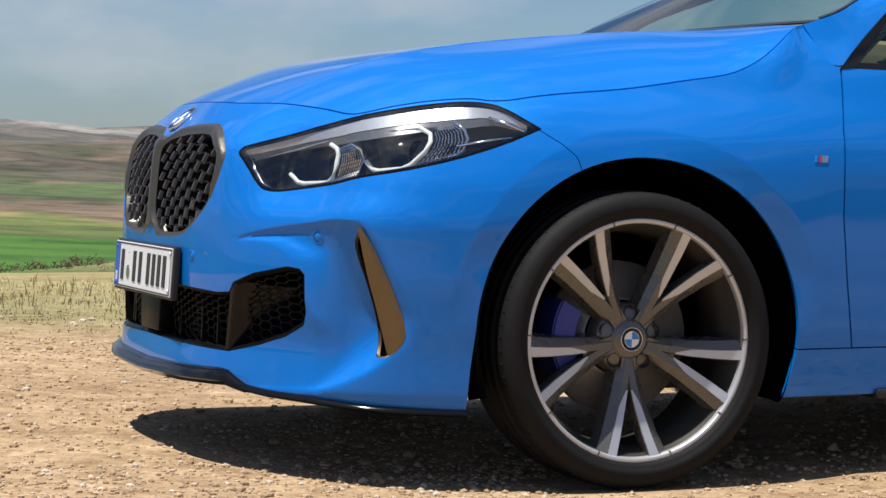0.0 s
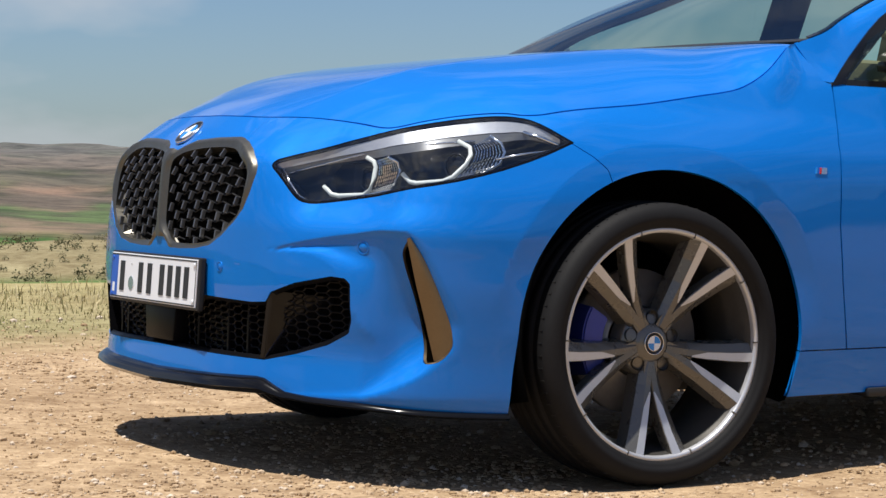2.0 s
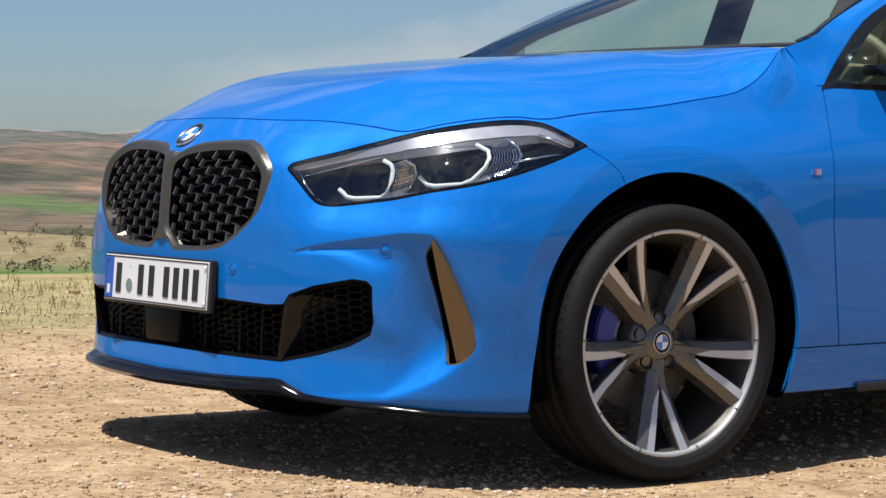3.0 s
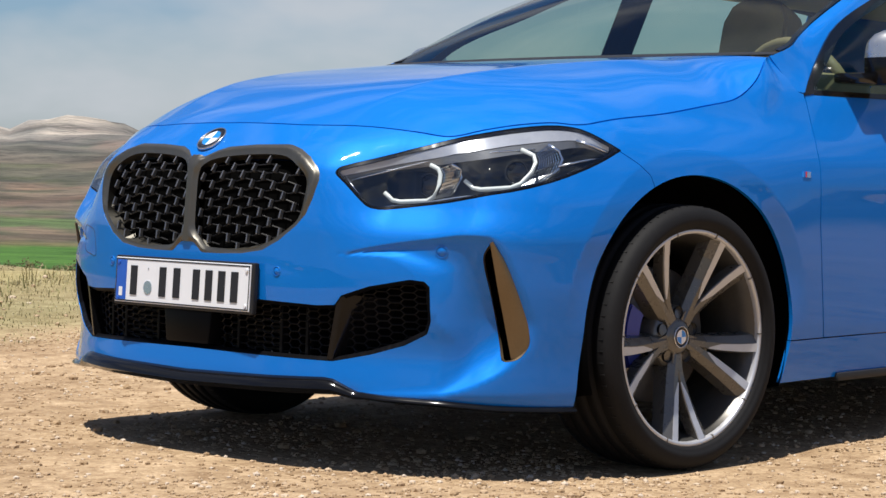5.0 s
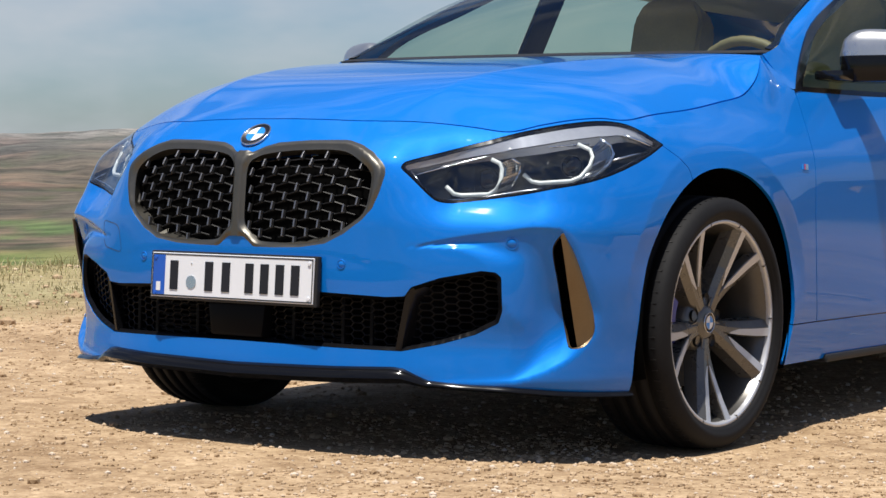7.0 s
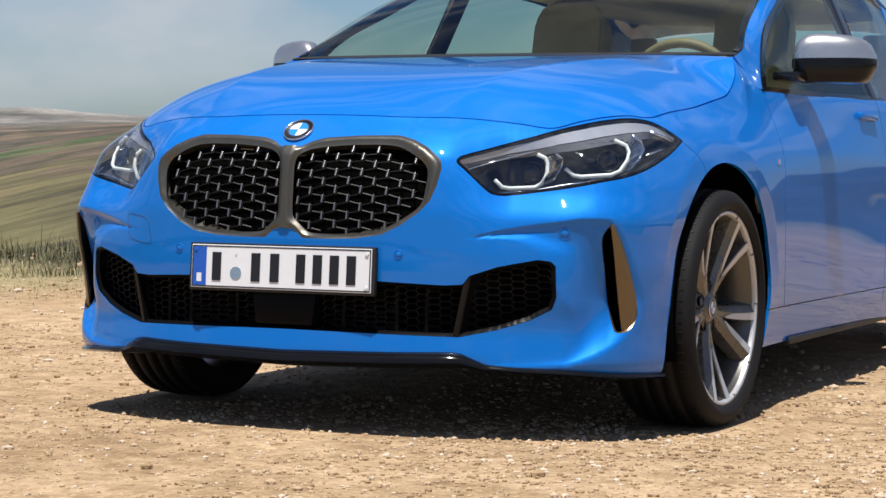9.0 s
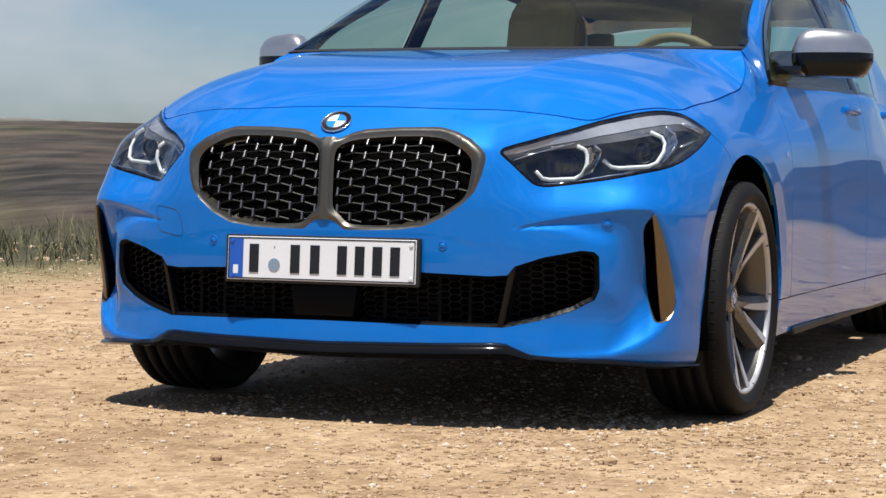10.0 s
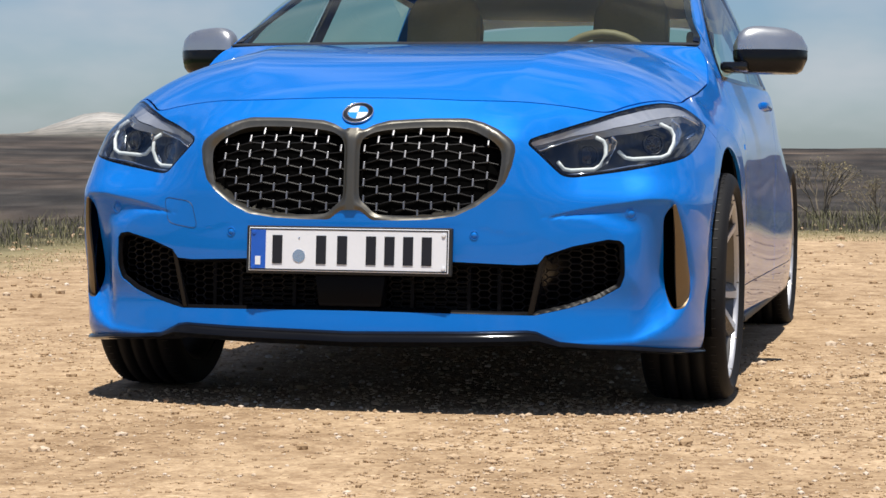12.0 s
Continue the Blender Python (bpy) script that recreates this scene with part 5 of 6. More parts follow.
# ---- door mirrors and handles ----
for sx in (1, -1):
    def shell(z_lo, z_hi, grow, mat, name, parent, label):
        b = bmesh.new()
        rows2 = []
        for i in range(15):
            t = i / 14
            rows2.append([])
            for k in range(28):
                a = 2 * math.pi * k / 28
                zz = max(-1, min(1, math.sin(a)))
                # wide rounded box: full at the inner end, tapering outwards
                wx = abs(2 * t - 1)
                r = (1 - wx ** 3.2) ** .42 if t < .98 else .12
                r = max(r, .25)
                cy = math.copysign(abs(math.cos(a)) ** .62, math.cos(a)) * .066 * r * (1.0 if math.cos(a) < 0 else .7)
                cz = math.copysign(abs(zz) ** .70, zz) * .090 * r * (1 - .20 * t if zz > 0 else 1 - .1 * t)
                z = min(z_hi, max(z_lo, cz))
                rows2[-1].append(b.verts.new((sx * (.806 + .222 * t), .77 + .10 * t + cy * grow, 1.036 + z * grow + .006 * t)))
        for p, q in zip(rows2, rows2[1:]):
            for k in range(28):
                b.faces.new((p[k], p[(k + 1) % 28], q[(k + 1) % 28], q[k]))
        b.faces.new(rows2[0])
        b.faces.new(rows2[-1][::-1])
        bmesh.ops.remove_doubles(b, verts=b.verts, dist=.0002)
        bmesh.ops.recalc_face_normals(b, faces=b.faces)
        return part(name, b, mat, parent, label, 38)
    mir = shell(.002, .092, 1.0, M_CAP, "door_mirror", car, "door mirror with a silver-grey cap and a black base")
    shell(-.064, .006, 1.03, M_WEDGE, "mirror_base", mir, "gloss black lower half")
    b = bmesh.new()
    box(b, .775 if sx > 0 else -.86, .86 if sx > 0 else -.775, .66, .80, .972, 1.0, .010)
    part("mirror_arm", b, M_BLACK, mir, "", 30)
    for y0, z in ((1.37, .900), (2.22, .925)):
        p, q = [Vector(skin([s_side(y, z)], [z])[0]) for y in (y0 - .08, y0 + .08)]
        p.x, q.x = p.x * sx, q.x * sx
        turned = Matrix.Translation((p + q) / 2) @ Matrix.Rotation(math.atan2(p.x - q.x, q.y - p.y), 4, "Z") @ Matrix.Scale(sx, 4, (1, 0, 0))
        b = bmesh.new()
        box(b, -.014, .016, -.085, .085, -.012, .012, .009, turned)
        bmesh.ops.recalc_face_normals(b, faces=b.faces)
        part("door_handle", b, M_PAINT, car, "blue door handle", 30)

# ---- cabin ----
b = bmesh.new()
box(b, -.66, .66, .50, 1.02, .80, 1.015, .05)
part("dashboard", b, M_TRIM, car, "dark brown dashboard", 40)
b = bmesh.new()
box(b, -.68, .68, .98, 3.1, .28, .40, .03)
part("cabin_floor", b, M_SEAT, car, "", 30)
b = bmesh.new()
box(b, -.50, .50, 1.2, 2.95, 1.33, 1.37, .02)
part("headliner", b, M_LINER, car, "", 30)


def seat(x, y):
    """A front seat: cushion and a tall backrest that narrows to a headrest in one piece."""
    bb = bmesh.new()
    box(bb, -.24, .24, -.25, .25, .42, .58, .05, Matrix.Translation((x, y, 0)))
    base = part("seat", bb, M_SEAT, car, "olive-brown sports seat", 40)
    bb = bmesh.new()
    half = [(.22, 0), (.255, .14), (.26, .34), (.235, .46), (.165, .53), (.135, .58), (.135, .74), (.105, .80), (.05, .82)]
    prism(bb, half + [(-px, pz) for px, pz in half[::-1]], -.06, .06, .94)
    bmesh.ops.recalc_face_normals(bb, faces=bb.faces)
    bmesh.ops.transform(bb, matrix=Matrix.Translation((x, y + .26, .52)) @ Matrix.Rotation(radians(-12), 4, "X") @ Matrix.Rotation(radians(90), 4, "Z"), verts=bb.verts)
    bmesh.ops.bevel(bb, geom=bb.edges[:], offset=.012, segments=2, affect="EDGES")
    part("backrest", bb, M_SEAT, base, "tall backrest with a built-in headrest", 40)


def rear_bench(y):
    bb = bmesh.new()
    box(bb, -.60, .60, -.25, .25, .42, .58, .05, Matrix.Translation((0, y, 0)))
    base = part("rear_bench", bb, M_SEAT, car, "olive-brown rear bench", 40)
    bb = bmesh.new()
    box(bb, -.60, .60, -.06, .06, 0, .58, .05, Matrix.Translation((0, y + .26, .52)) @ Matrix.Rotation(radians(-14), 4, "X"))
    part("backrest", bb, M_SEAT, base, "", 40)
    for dx in (-.36, .36):
        bb = bmesh.new()
        box(bb, -.13, .13, -.045, .045, .58, .70, .035, Matrix.Translation((dx, y + .27, .52)) @ Matrix.Rotation(radians(-14), 4, "X"))
        part("headrest", bb, M_SEAT, base, "", 40)


for x0, x1, z0, z1 in ((-.53, .53, .40, 1.10), (-.53, -.42, 1.10, 1.28), (.42, .53, 1.10, 1.28)):
    b = bmesh.new()
    box(b, x0, x1, 2.80, 2.85, z0, z1, .02)
    part("tailgate_trim", b, M_LINER, car, "beige inner tailgate trim", 30)
seat(.35, 1.36)
seat(-.33, 1.36)
rear_bench(2.35)
b = bmesh.new()
pts = [Vector((.36 + .185 * math.cos(a), 1.06 - .06 * math.sin(a), .945 + .17 * math.sin(a))) for a in np.linspace(0, 2 * math.pi, 33)]
tube(b, pts, .016, 8)
part("steering_wheel", b, M_TRIM, car, "black steering wheel rim", 60)


# ---- land ----
def bearing(x, y):
    """Degrees from the car's tail direction, clockwise."""
    return math.degrees(math.atan2(x, y))


VALLEY = smooth([0, 7, 11, 16, 35, 70, 150, 450, 800, 1500, 2400, 3200, 4600], [0, 0, -.15, -.5, -1.2, -3.0, -6.2, -9.0, -6, 14, 55, 80, 85])
PLAIN = smooth([0, 14, 22, 32, 60, 150, 400, 900, 2000, 4600], [0, 0, .02, .10, .55, 2.9, 11.5, 32, 75, 165])


def past_edge(x, y):
    """How far a place lies beyond the edge of the gravel lot."""
    p, q = -x - 3.7, .8 * (y - 9.2) - .25 * x
    if y < -1.5:
        p -= 1.5 * (-1.5 - y)
    # edges at x 16 and y -24 are unseen, added to darken paint reflections
    return max(p, q, x - 16, -y - 24) + .5 * noise.noise(Vector((x * .45, y * .45, 6))) + .25 * noise.noise(Vector((x * 1.7, y * 1.7, 3)))


def land_z(x, y):
    r, a = math.hypot(x, y), bearing(x, y)
    w = float(step(-47, -31, a)) if -120 < a < 60 else 0.0
    n1 = noise.fractal(Vector((a * .09, 3.1, r * .0004)), 1.0, 2.0, 4)
    far = float(step(700, 2200, r))
    rise = .30 + .70 * float(step(-84, -48, a)) + .38 * n1
    v = float(VALLEY(r)) if y > -30 else 0.0
    v = v * (1 - far) + far * (v * (.50 + .60 * rise))
    p = float(PLAIN(r)) + r * .009 * float(step(-30, -6, a)) * (1 - float(step(40, 400, r)))
    z = v * (1 - w) + p * w
    far2 = float(step(2200, 3400, r))
    z += far2 * (22 * math.exp(-((a + 37) / 4.2) ** 2) + 42 * math.exp(-((a + 20.6) / 1.5) ** 2)
                 + 11 * math.exp(-((a + 57.2) / .9) ** 8) + 14 * math.exp(-((a + 54.6) / 1.3) ** 8) * (1 + .5 * noise.fractal(Vector((a * 1.6, r * .002, 8)), 1.0, 2.0, 4))) * (1 + .25 * n1)
    if r > 16:
        z += .0035 * r * float(step(300, 1500, r)) * noise.fractal(Vector((a * .30, math.log(r) * 5, 1.5)), 1.0, 2.0, 5) * (1 - w)
        z += min(1, (r - 16) / 60) * (.25 * noise.noise(Vector((x * .05, y * .05, 0))) + .002 * r * noise.noise(Vector((x * .008, y * .008, 7))))
    z += .55 * math.exp(-((x + 18) / 3.6) ** 2 - ((y - 6.6) / 3.2) ** 2) * (1 + .3 * noise.noise(Vector((x * .5, y * .5, 12))))
    near = max(0.0, 1 - r / 22)
    z += .010 * near * noise.noise(Vector((x * 1.1, y * 1.1, 2))) * float(step(1.4, 2.4, max(abs(x), abs(y - 1.1) * .62)))
    z += .042 * float(step(0, 1.1, -y)) * (1 - float(step(2.2, 5.5, -y))) * near
    return z - .0402 * max(y, 0) * float(step(9, 40, r))


def land_colour(x, y):
    """Base colour of the ground and how stony it is."""
    r, a = math.hypot(x, y), bearing(x, y)
    n = noise.noise(Vector((x * .12, y * .12, 1)))
    n2 = noise.fractal(Vector((x * .004, y * .004, 5)), 1.0, 2.0, 4)
    b = float(step(-38, -31, a + 3 * n2)) if -120 < a < 60 else 0.0
    near_b = max(b, float(step(-52, -40, a))) if -120 < a < 60 else 0.0
    beyond = past_edge(x, y)
    stony = 1 - float(step(-.6, 1.0, beyond))
    grit, straw = Vector((.405, .290, .176)), Vector((.30, .25, .14))
    c = grit.lerp(straw, 1 - stony)
    c = c.lerp(Vector((.17, .18, .055)), (1 - stony) * .55 * max(0, n + .35))
    # valley: a green field, ploughed land, scrub and pale cliffs
    n3 = noise.fractal(Vector((a * .22, math.log(r + 1) * 2.6, 2)), 1.0, 2.0, 5)
    f = r * (1 + .10 * n2 + .22 * n3)
    t = Vector((.30, .255, .125)).lerp(Vector((.18, .16, .075)), float(step(30, 60, r)))
    t = t.lerp(Vector((.080, .074, .046)), near_b * (1 - float(step(30, 60, r))))
    g0 = 10 + 85 * float(step(-68, -56, a))
    green = float(step(g0, g0 * 1.15, f)) * (1 - float(step(400, 430, f))) * (1 - float(step(-50, -43, a)))
    t = t.lerp(Vector((.050, .122, .022)), green * (1 if n2 > -.35 else .55))
    t = t.lerp(Vector((.145, .112, .080)), float(step(430, 470, f)))
    t = t.lerp(Vector((.085, .125, .05)), float(step(620, 650, f)) * (1 - float(step(820, 860, f))))
    scrub = Vector((.125, .100, .078)).lerp(Vector((.078, .078, .060)), min(1, max(0, .5 + 1.4 * n2)))
    t = t.lerp(scrub, float(step(860, 900, f)))
    t = t.lerp(Vector((.07, .075, .045)), float(step(430, 480, f)) * max(0, min(1, -.15 + 3.2 * noise.fractal(Vector((a * .55, math.log(r + 1) * 9, 11)), 1.0, 2.0, 4))))
    t = t.lerp(Vector((.185, .125, .092)), float(step(900, 1000, f)) * max(0, min(1, -.6 + 3.0 * noise.fractal(Vector((a * .35, math.log(r + 1) * 7, 21)), 1.0, 2.0, 4))))
    # distance haze is painted in: far hills mixed towards blue-grey
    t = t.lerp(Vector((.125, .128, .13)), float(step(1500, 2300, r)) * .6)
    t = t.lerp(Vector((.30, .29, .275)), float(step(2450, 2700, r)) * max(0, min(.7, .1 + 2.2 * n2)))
    mesa = math.exp(-((a + 57.2) / 1.0) ** 4) + math.exp(-((a + 54.4) / 1.1) ** 4)
    t = t.lerp(Vector((.40, .36, .31)), float(step(2300, 2700, r)) * mesa * max(.2, min(1, .6 + 1.5 * n2)))
    # dark burnt plain
    d = Vector((.036, .032, .028)).lerp(Vector((.064, .050, .040)), min(1, max(0, .3 + 1.6 * noise.noise(Vector((x * .01, y * .03, 9))))))
    d = d * (.70 + .9 * max(0, min(1, .4 + 1.3 * noise.fractal(Vector((a * .8, math.log(r + 1) * 9, 41)), 1.0, 2.0, 5))))
    d = d.lerp(Vector((.23, .17, .10)), float(step(14, 18, r)) * (1 - float(step(22, 40, r))) * .35 * (1 - b * .5))
    # the same haze greys and lightens the far plain's colour
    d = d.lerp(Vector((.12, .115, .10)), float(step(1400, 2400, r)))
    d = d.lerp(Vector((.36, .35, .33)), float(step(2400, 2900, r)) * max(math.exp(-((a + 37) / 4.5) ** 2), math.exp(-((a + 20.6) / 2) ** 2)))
    slope = math.exp(-((a + 37) / 5) ** 2) * float(step(120, 320, r)) * (1 - float(step(2200, 2600, r)))
    patch = noise.fractal(Vector((a * .5, math.log(r + 1) * 6, 31)), 1.0, 2.0, 5)
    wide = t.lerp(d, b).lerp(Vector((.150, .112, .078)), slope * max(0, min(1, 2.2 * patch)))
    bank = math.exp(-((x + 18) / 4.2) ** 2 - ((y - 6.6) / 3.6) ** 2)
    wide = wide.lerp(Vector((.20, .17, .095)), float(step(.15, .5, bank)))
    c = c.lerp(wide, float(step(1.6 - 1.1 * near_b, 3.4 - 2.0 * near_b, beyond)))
    return c, stony


def ground_material():
    m = material("gravel_and_fields", (.4, .3, .2), .95, spec=.2)
    n, l, b = nodes_of(m)
    at = n.new("ShaderNodeAttribute")
    at.attribute_name = "tint"
    co = n.new("ShaderNodeTexCoord").outputs["Object"]
    big = noise_node(n, l, .9, 6, .65, vec=co)
    mid_n = noise_node(n, l, 9, 5, .7, vec=co)
    fine = noise_node(n, l, 70, 4, .7, vec=co)
    stones = n.new("ShaderNodeTexVoronoi")
    stones.inputs["Scale"].default_value = 46
    l.new(co, stones.inputs["Vector"])
    small = n.new("ShaderNodeTexVoronoi")
    small.inputs["Scale"].default_value = 130
    l.new(co, small.inputs["Vector"])
    c = mix_node(n, l, 1.0, at.outputs["Color"], ramp_node(n, l, big.outputs["Fac"], [(.30, (.72, .68, .64)), (.55, (1, 1, 1)), (.72, (1.22, 1.24, 1.28))]).outputs[0], "MULTIPLY")
    c = mix_node(n, l, 1.0, c, ramp_node(n, l, mid_n.outputs["Fac"], [(.30, (.64, .59, .55)), (.5, (1, 1, 1)), (.68, (1.24, 1.27, 1.32))]).outputs[0], "MULTIPLY")
    tone = ramp_node(n, l, stones.outputs["Color"], [(.0, (.80, .76, .73)), (.55, (1, 1, 1)), (.88, (1.05, 1.05, 1.05)), (.97, (1.35, 1.40, 1.46))])
    c2 = mix_node(n, l, 1.0, c, tone.outputs[0], "MULTIPLY")
    tone2 = ramp_node(n, l, small.outputs["Color"], [(.1, (.84, .81, .79)), (.6, (1.01, 1.01, 1.01)), (.93, (1.16, 1.18, 1.2))])
    c2 = mix_node(n, l, 1.0, c2, tone2.outputs[0], "MULTIPLY")
    wide = noise_node(n, l, .05, 7, .7, vec=co)
    far = noise_node(n, l, .009, 8, .68, vec=co)
    c = mix_node(n, l, 1.0, c, ramp_node(n, l, wide.outputs["Fac"], [(.36, (.52, .54, .54)), (.5, (1, 1, 1)), (.66, (1.28, 1.25, 1.22))]).outputs[0], "MULTIPLY")
    c = mix_node(n, l, 1.0, c, ramp_node(n, l, far.outputs["Fac"], [(.36, (.55, .57, .58)), (.5, (1, 1, 1)), (.64, (1.35, 1.30, 1.25))]).outputs[0], "MULTIPLY")
    l.new(mix_node(n, l, at.outputs["Alpha"], c, c2), b.inputs["Base Color"])
    hs = n.new("ShaderNodeMath")
    hs.operation = "MULTIPLY_ADD"
    l.new(stones.outputs["Distance"], hs.inputs[0])
    hs.inputs[1].default_value = -.9
    l.new(fine.outputs["Fac"], hs.inputs[2])
    bump_node(n, l, b, hs.outputs[0], .6, .010)
    return m


M_LAND = ground_material()
radii = np.concatenate([np.linspace(.25, 9, 60), np.geomspace(9.3, 4500, 125)])
angles = np.radians(np.concatenate([np.arange(-98, 14, .45), np.arange(14, 262, 6)]))
verts, faces, tint = [(0, 0, 0)], [], []
for r in radii:
    for a in angles:
        x, y = r * math.sin(a), r * math.cos(a)
        verts.append((x, y, land_z(x, y)))
na = len(angles)
faces += [(0, 1 + (k + 1) % na, 1 + k) for k in range(na)]
for i in range(len(radii) - 1):
    for k in range(na):
        p, q = 1 + i * na + k, 1 + i * na + (k + 1) % na
        faces.append((p, q, q + na, p + na))
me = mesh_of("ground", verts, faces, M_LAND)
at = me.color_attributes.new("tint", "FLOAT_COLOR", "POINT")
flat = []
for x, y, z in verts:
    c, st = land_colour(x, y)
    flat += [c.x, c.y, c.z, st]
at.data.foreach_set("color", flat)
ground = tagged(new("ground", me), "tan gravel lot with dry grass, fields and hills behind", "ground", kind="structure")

# ---- loose stones ----
M_STONE = material("pale_stones", (.5, .4, .28), .9, spec=.25)
_n, _l, _b = nodes_of(M_STONE)
_g = _n.new("ShaderNodeNewGeometry")
_r = ramp_node(_n, _l, _g.outputs["Random Per Island"], [(.0, (.30, .205, .115)), (.45, (.41, .295, .185)), (.8, (.46, .345, .225)), (1, (.58, .50, .41))])
_f = noise_node(_n, _l, 90, 5)
_l.new(mix_node(_n, _l, 1.0, _r.outputs[0], ramp_node(_n, _l, _f.outputs["Fac"], [(.3, (.75, .72, .7)), (.7, (1.15, 1.15, 1.15))]).outputs[0], "MULTIPLY"), _b.inputs["Base Color"])
bump_node(_n, _l, _b, _f.outputs["Fac"], .6, .004)
ico = bmesh.new()
bmesh.ops.create_icosphere(ico, subdivisions=1, radius=1)
iv = np.array([v.co[:] for v in ico.verts])
ifc = [tuple(v.index for v in f.verts) for f in ico.faces]
ico.free()
rng = np.random.default_rng(4)


def stones(name, count, lo, hi, power, x0, x1, y0, y1, label):
    V, F = [], []
    for _ in range(count):
        x, y = rng.uniform(x0, x1), rng.uniform(y0, y1)
        if any((abs(x - sx * .778) < .14 and abs(y - wy) < .16) for sx in (1, -1) for wy in (0, 2.67)):
            continue
        if noise.noise(Vector((x * 1.3, y * 1.3, 8))) < rng.uniform(-.75, .55) - .15:
            continue
        size = lo + (hi - lo) * rng.random() ** power
        sc = size * np.array([rng.uniform(.8, 1.3), rng.uniform(.7, 1.1), rng.uniform(.45, .85)])
        jit = 1 + .35 * (rng.random((12, 1)) - .5)
        a = rng.uniform(0, 6.28)
        v = iv * jit * sc
        v = np.stack([v[:, 0] * math.cos(a) - v[:, 1] * math.sin(a), v[:, 0] * math.sin(a) + v[:, 1] * math.cos(a), v[:, 2]], 1)
        o = len(V)
        V += [*(v + np.array([x, y, land_z(x, y) + sc[2] * .25]))]
        F += [tuple(i + o for i in f) for f in ifc]
    return tagged(new(name, mesh_of(name, V, F, M_STONE, False)), label, "stones", kind="stuff")


stones("gravel_stones", 34000, .0022, .0090, 2.4, -3.5, 2.8, -3.0, 1.9, "small pale stones lying loose on the gravel")
stones("near_gravel", 13000, .0028, .0105, 2.4, .3, 3.4, -2.4, .8, "small tan stones strewn over the near gravel")
stones("pebbles", 9000, .004, .018, 3.0, -5, 4.4, -4.4, 8, "pale pebbles scattered on the gravel")
stones("edge_stones", 1300, .008, .035, 2.5, -7, 3, 1.5, 12, "stones at the edge of the gravel lot")

# ---- dry grass and shrubs ----
M_GRASS = material("dry_grass", (.4, .34, .15), .8, spec=.2)
_n, _l, _b = nodes_of(M_GRASS)
_g = _n.new("ShaderNodeNewGeometry")
_l.new(ramp_node(_n, _l, _g.outputs["Random Per Island"], [(.0, (.20, .20, .08)), (.35, (.33, .29, .15)), (.7, (.42, .35, .20)), (1, (.48, .41, .26))]).outputs[0], _b.inputs["Base Color"])


def tuft(V, F, x, y, height, spread, blades):
    z = land_z(x, y)
    for _ in range(blades):
        a, lean = rng.uniform(0, 6.28), rng.uniform(.2, 1.3) * height * .8
        bx, by = x + rng.normal(0, spread), y + rng.normal(0, spread)
        h = height * rng.uniform(.45, 1.1)
        w = .0020 + .002 * rng.random()
        dx, dy = math.cos(a), math.sin(a)
        px, py = -dy * w, dx * w
        o = len(V)
        V += [(bx - px, by - py, z - .02), (bx + px, by + py, z - .02), (bx + dx * lean * .4 + px * .7, by + dy * lean * .4 + py * .7, z + h * .6),
              (bx + dx * lean * .4 - px * .7, by + dy * lean * .4 - py * .7, z + h * .6), (bx + dx * lean, by + dy * lean, z + h)]
        F += [(o, o + 1, o + 2, o + 3), (o + 3, o + 2, o + 4)]


V, F = [], []
for _ in range(24000):
    x, y = rng.uniform(-13, 3.5), rng.uniform(-1.5, 24)
    b_ = float(step(-52, -40, bearing(x, y)))
    beyond = past_edge(x, y)
    if not -.5 < beyond < 3.5 - 2.5 * b_:
        continue
    if noise.noise(Vector((x * .45, y * .45, 4))) < rng.uniform(-.5, .5) - .6 * float(step(-.6, 1.5, beyond)):
        continue
    tuft(V, F, x, y, rng.uniform(.006, .018) + .10 * (1 - .75 * b_) * float(step(.3, 2.5, beyond)) * rng.random() ** 5, .08, 10)
tagged(new("dry_grass", mesh_of("dry_grass", V, F, M_GRASS, False)), "straw-coloured dry grass tufts along the gravel edge", "grass", kind="stuff")

M_SCRUB = material("grey_green_scrub", (.09, .10, .055), .9, spec=.1)
_n, _l, _b = nodes_of(M_SCRUB)
_g = _n.new("ShaderNodeNewGeometry")
_l.new(ramp_node(_n, _l, _g.outputs["Random Per Island"], [(.0, (.07, .075, .04)), (.5, (.13, .125, .07)), (1, (.21, .19, .11))]).outputs[0], _b.inputs["Base Color"])


def scrub(count, x0, x1, y0, y1, low, high, where):
    """Small-leaved bushes: each a loose dome of many leaf clumps."""
    V, F = [], []
    for _ in range(count):
        x, y = rng.uniform(x0, x1), rng.uniform(y0, y1)
        if not where(x, y):
            continue
        h = rng.uniform(low, high)
        z = land_z(x, y)
        for _ in range(45):
            a, u = rng.uniform(0, 6.28), rng.random() ** .5
            k = h * .75 * u
            cz = z + h * (1 - u * u) ** .5 * rng.uniform(.25, 1.05)
            c = np.array([x + k * math.cos(a), y + k * math.sin(a), cz])
            o, w = len(V), h * rng.uniform(.05, .11)
            V += [tuple(c + rng.normal(0, w, 3)) for _ in range(4)]
            F += [(o, o + 1, o + 2), (o, o + 2, o + 3), (o, o + 3, o + 1), (o + 1, o + 3, o + 2)]
    return V, F


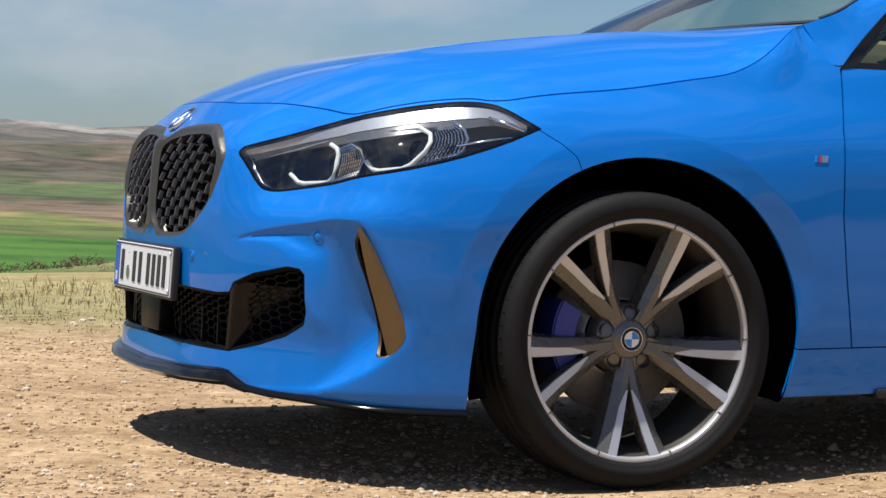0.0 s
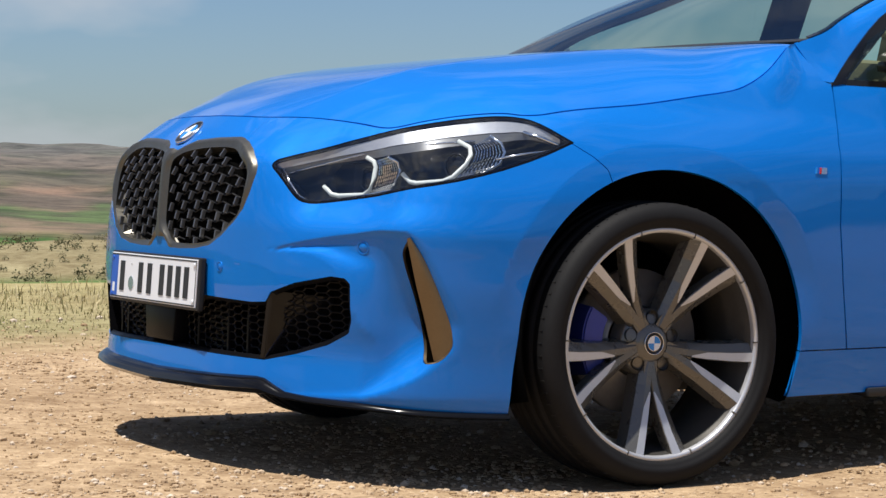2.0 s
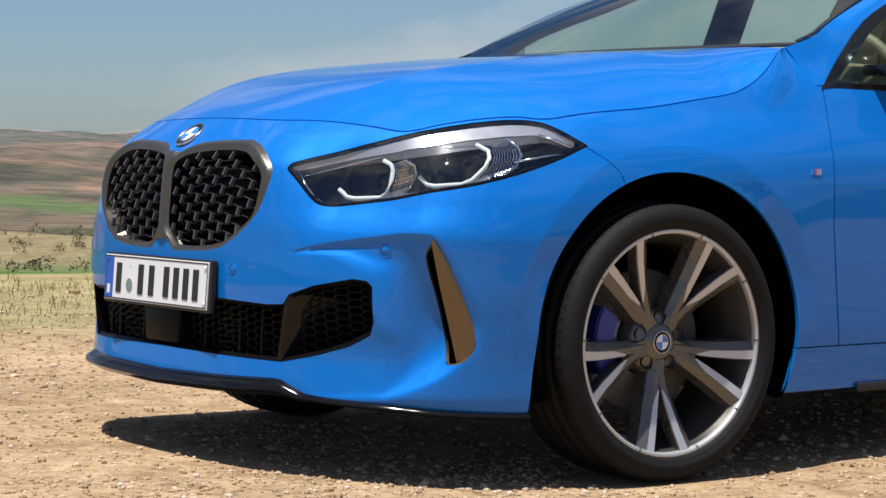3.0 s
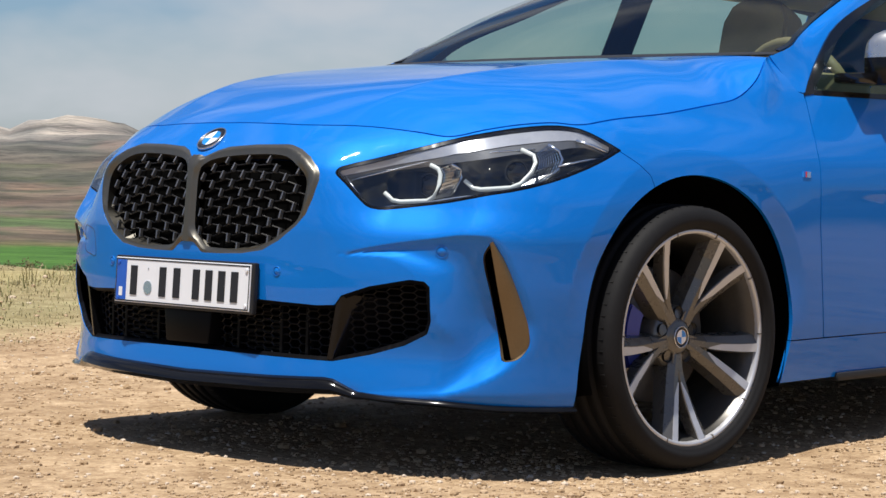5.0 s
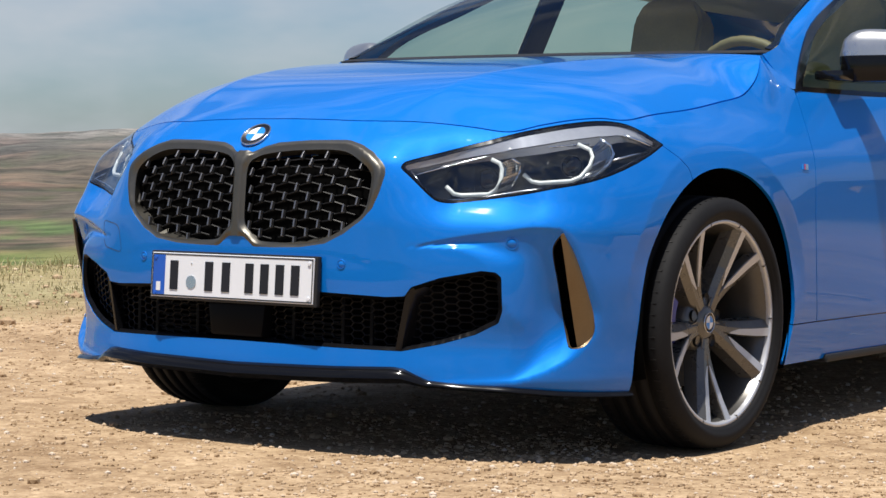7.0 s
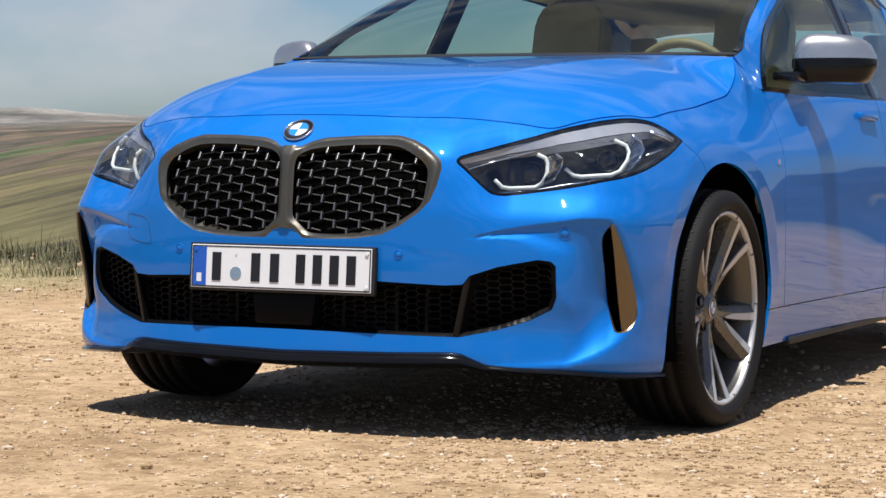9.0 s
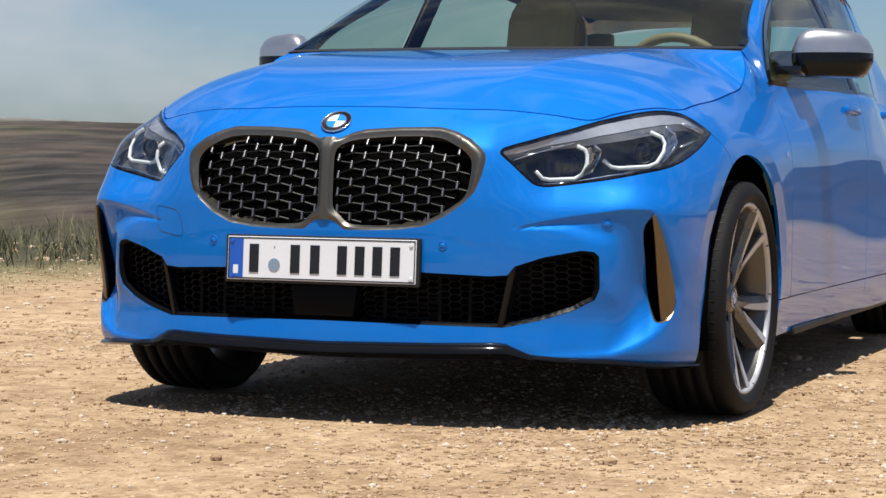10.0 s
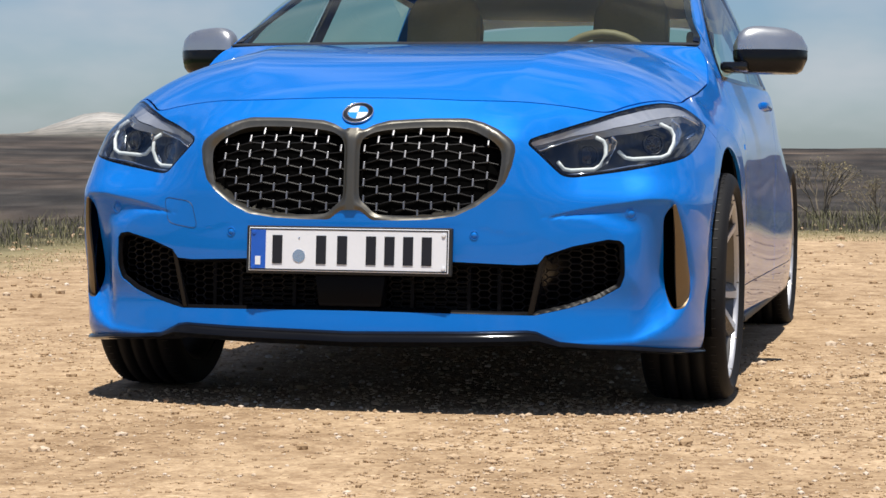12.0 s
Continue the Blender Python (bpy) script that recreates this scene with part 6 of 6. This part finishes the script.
V, F = scrub(1100, -25, -11, 0, 14, .04, .12, lambda x, y: math.exp(-((x + 18) / 4.2) ** 2 - ((y - 6.6) / 3.6) ** 2) > .22)
for _ in range(5200):
    x, y = rng.uniform(-12, 3), rng.uniform(2.5, 16)
    k = past_edge(x, y)
    if .7 < k < 4.5 and rng.random() < float(step(-52, -42, bearing(x, y))) * (1 - .6 * float(step(1.5, 4.5, k))):
        tuft(V, F, x, y, rng.uniform(.03, .10) + .15 * rng.random() ** 4, .07, 9)
tagged(new("scrub", mesh_of("scrub", V, F, M_SCRUB, False)), "low grey-green scrub and weeds beyond the gravel", "scrub", kind="stuff")

M_TWIG = worn("dry_twigs", (.17, .14, .10), .85, scale=30)
M_SPRIG = material("yellow_sprigs", (.32, .27, .10), .8)
_n, _l, _b = nodes_of(M_SPRIG)
_g = _n.new("ShaderNodeNewGeometry")
_l.new(ramp_node(_n, _l, _g.outputs["Random Per Island"], [(.0, (.13, .12, .06)), (.5, (.24, .20, .11)), (1, (.34, .28, .15))]).outputs[0], _b.inputs["Base Color"])


def shrub(x, y, height, label):
    """A bare shrub: forking twigs with small clumps at their ends."""
    root = new("shrub")
    root.location = (x, y, land_z(x, y) - .03)
    tagged(root, label, "shrub", group="shrubs at the edge")
    tw = bmesh.new()
    ends = []

    def grow(p, d, length, r, depth):
        q = p + d * length
        tube(tw, [p, p.lerp(q, .5) + Vector((rng.normal(0, .03), rng.normal(0, .03), 0)) * length, q], r, 4)
        ends.append(q)
        if depth:
            for _ in range(3):
                nd = (d + Vector((rng.normal(0, .45), rng.normal(0, .45), rng.normal(.1, .3)))).normalized()
                grow(q, nd, length * rng.uniform(.55, .8), r * .6, depth - 1)
    for _ in range(7):
        grow(Vector((0, 0, 0)), Vector((rng.normal(0, .5), rng.normal(0, .5), 1)).normalized(), height * .38, .012 * height, 3)
    tagged(part("branchwork", tw, M_TWIG, root), kind="stuff")
    V, F = [], []
    for q in ends:
        for _ in range(2):
            c = q + Vector((rng.normal(0, .03), rng.normal(0, .03), rng.normal(0, .03))) * height
            s = .008 * height * rng.uniform(.6, 1.5)
            o = len(V)
            V += [tuple(c + Vector((rng.normal(0, s), rng.normal(0, s), rng.normal(0, s)))) for _ in range(4)]
            F += [(o, o + 1, o + 2), (o, o + 2, o + 3), (o, o + 3, o + 1), (o + 1, o + 3, o + 2)]
    tagged(put_part("sprigs", mesh_of("sprigs", V, F, M_SPRIG, False), root), kind="stuff")


for x, y, h in ((.36, 13.3, .58), (.82, 13.5, .40), (-.1, 14.2, .25), (1.3, 14.4, .36)):
    shrub(x, y, h, "bare dry shrub with yellowish sprigs at the gravel edge" if h > .5 else "small dry shrub at the gravel edge")
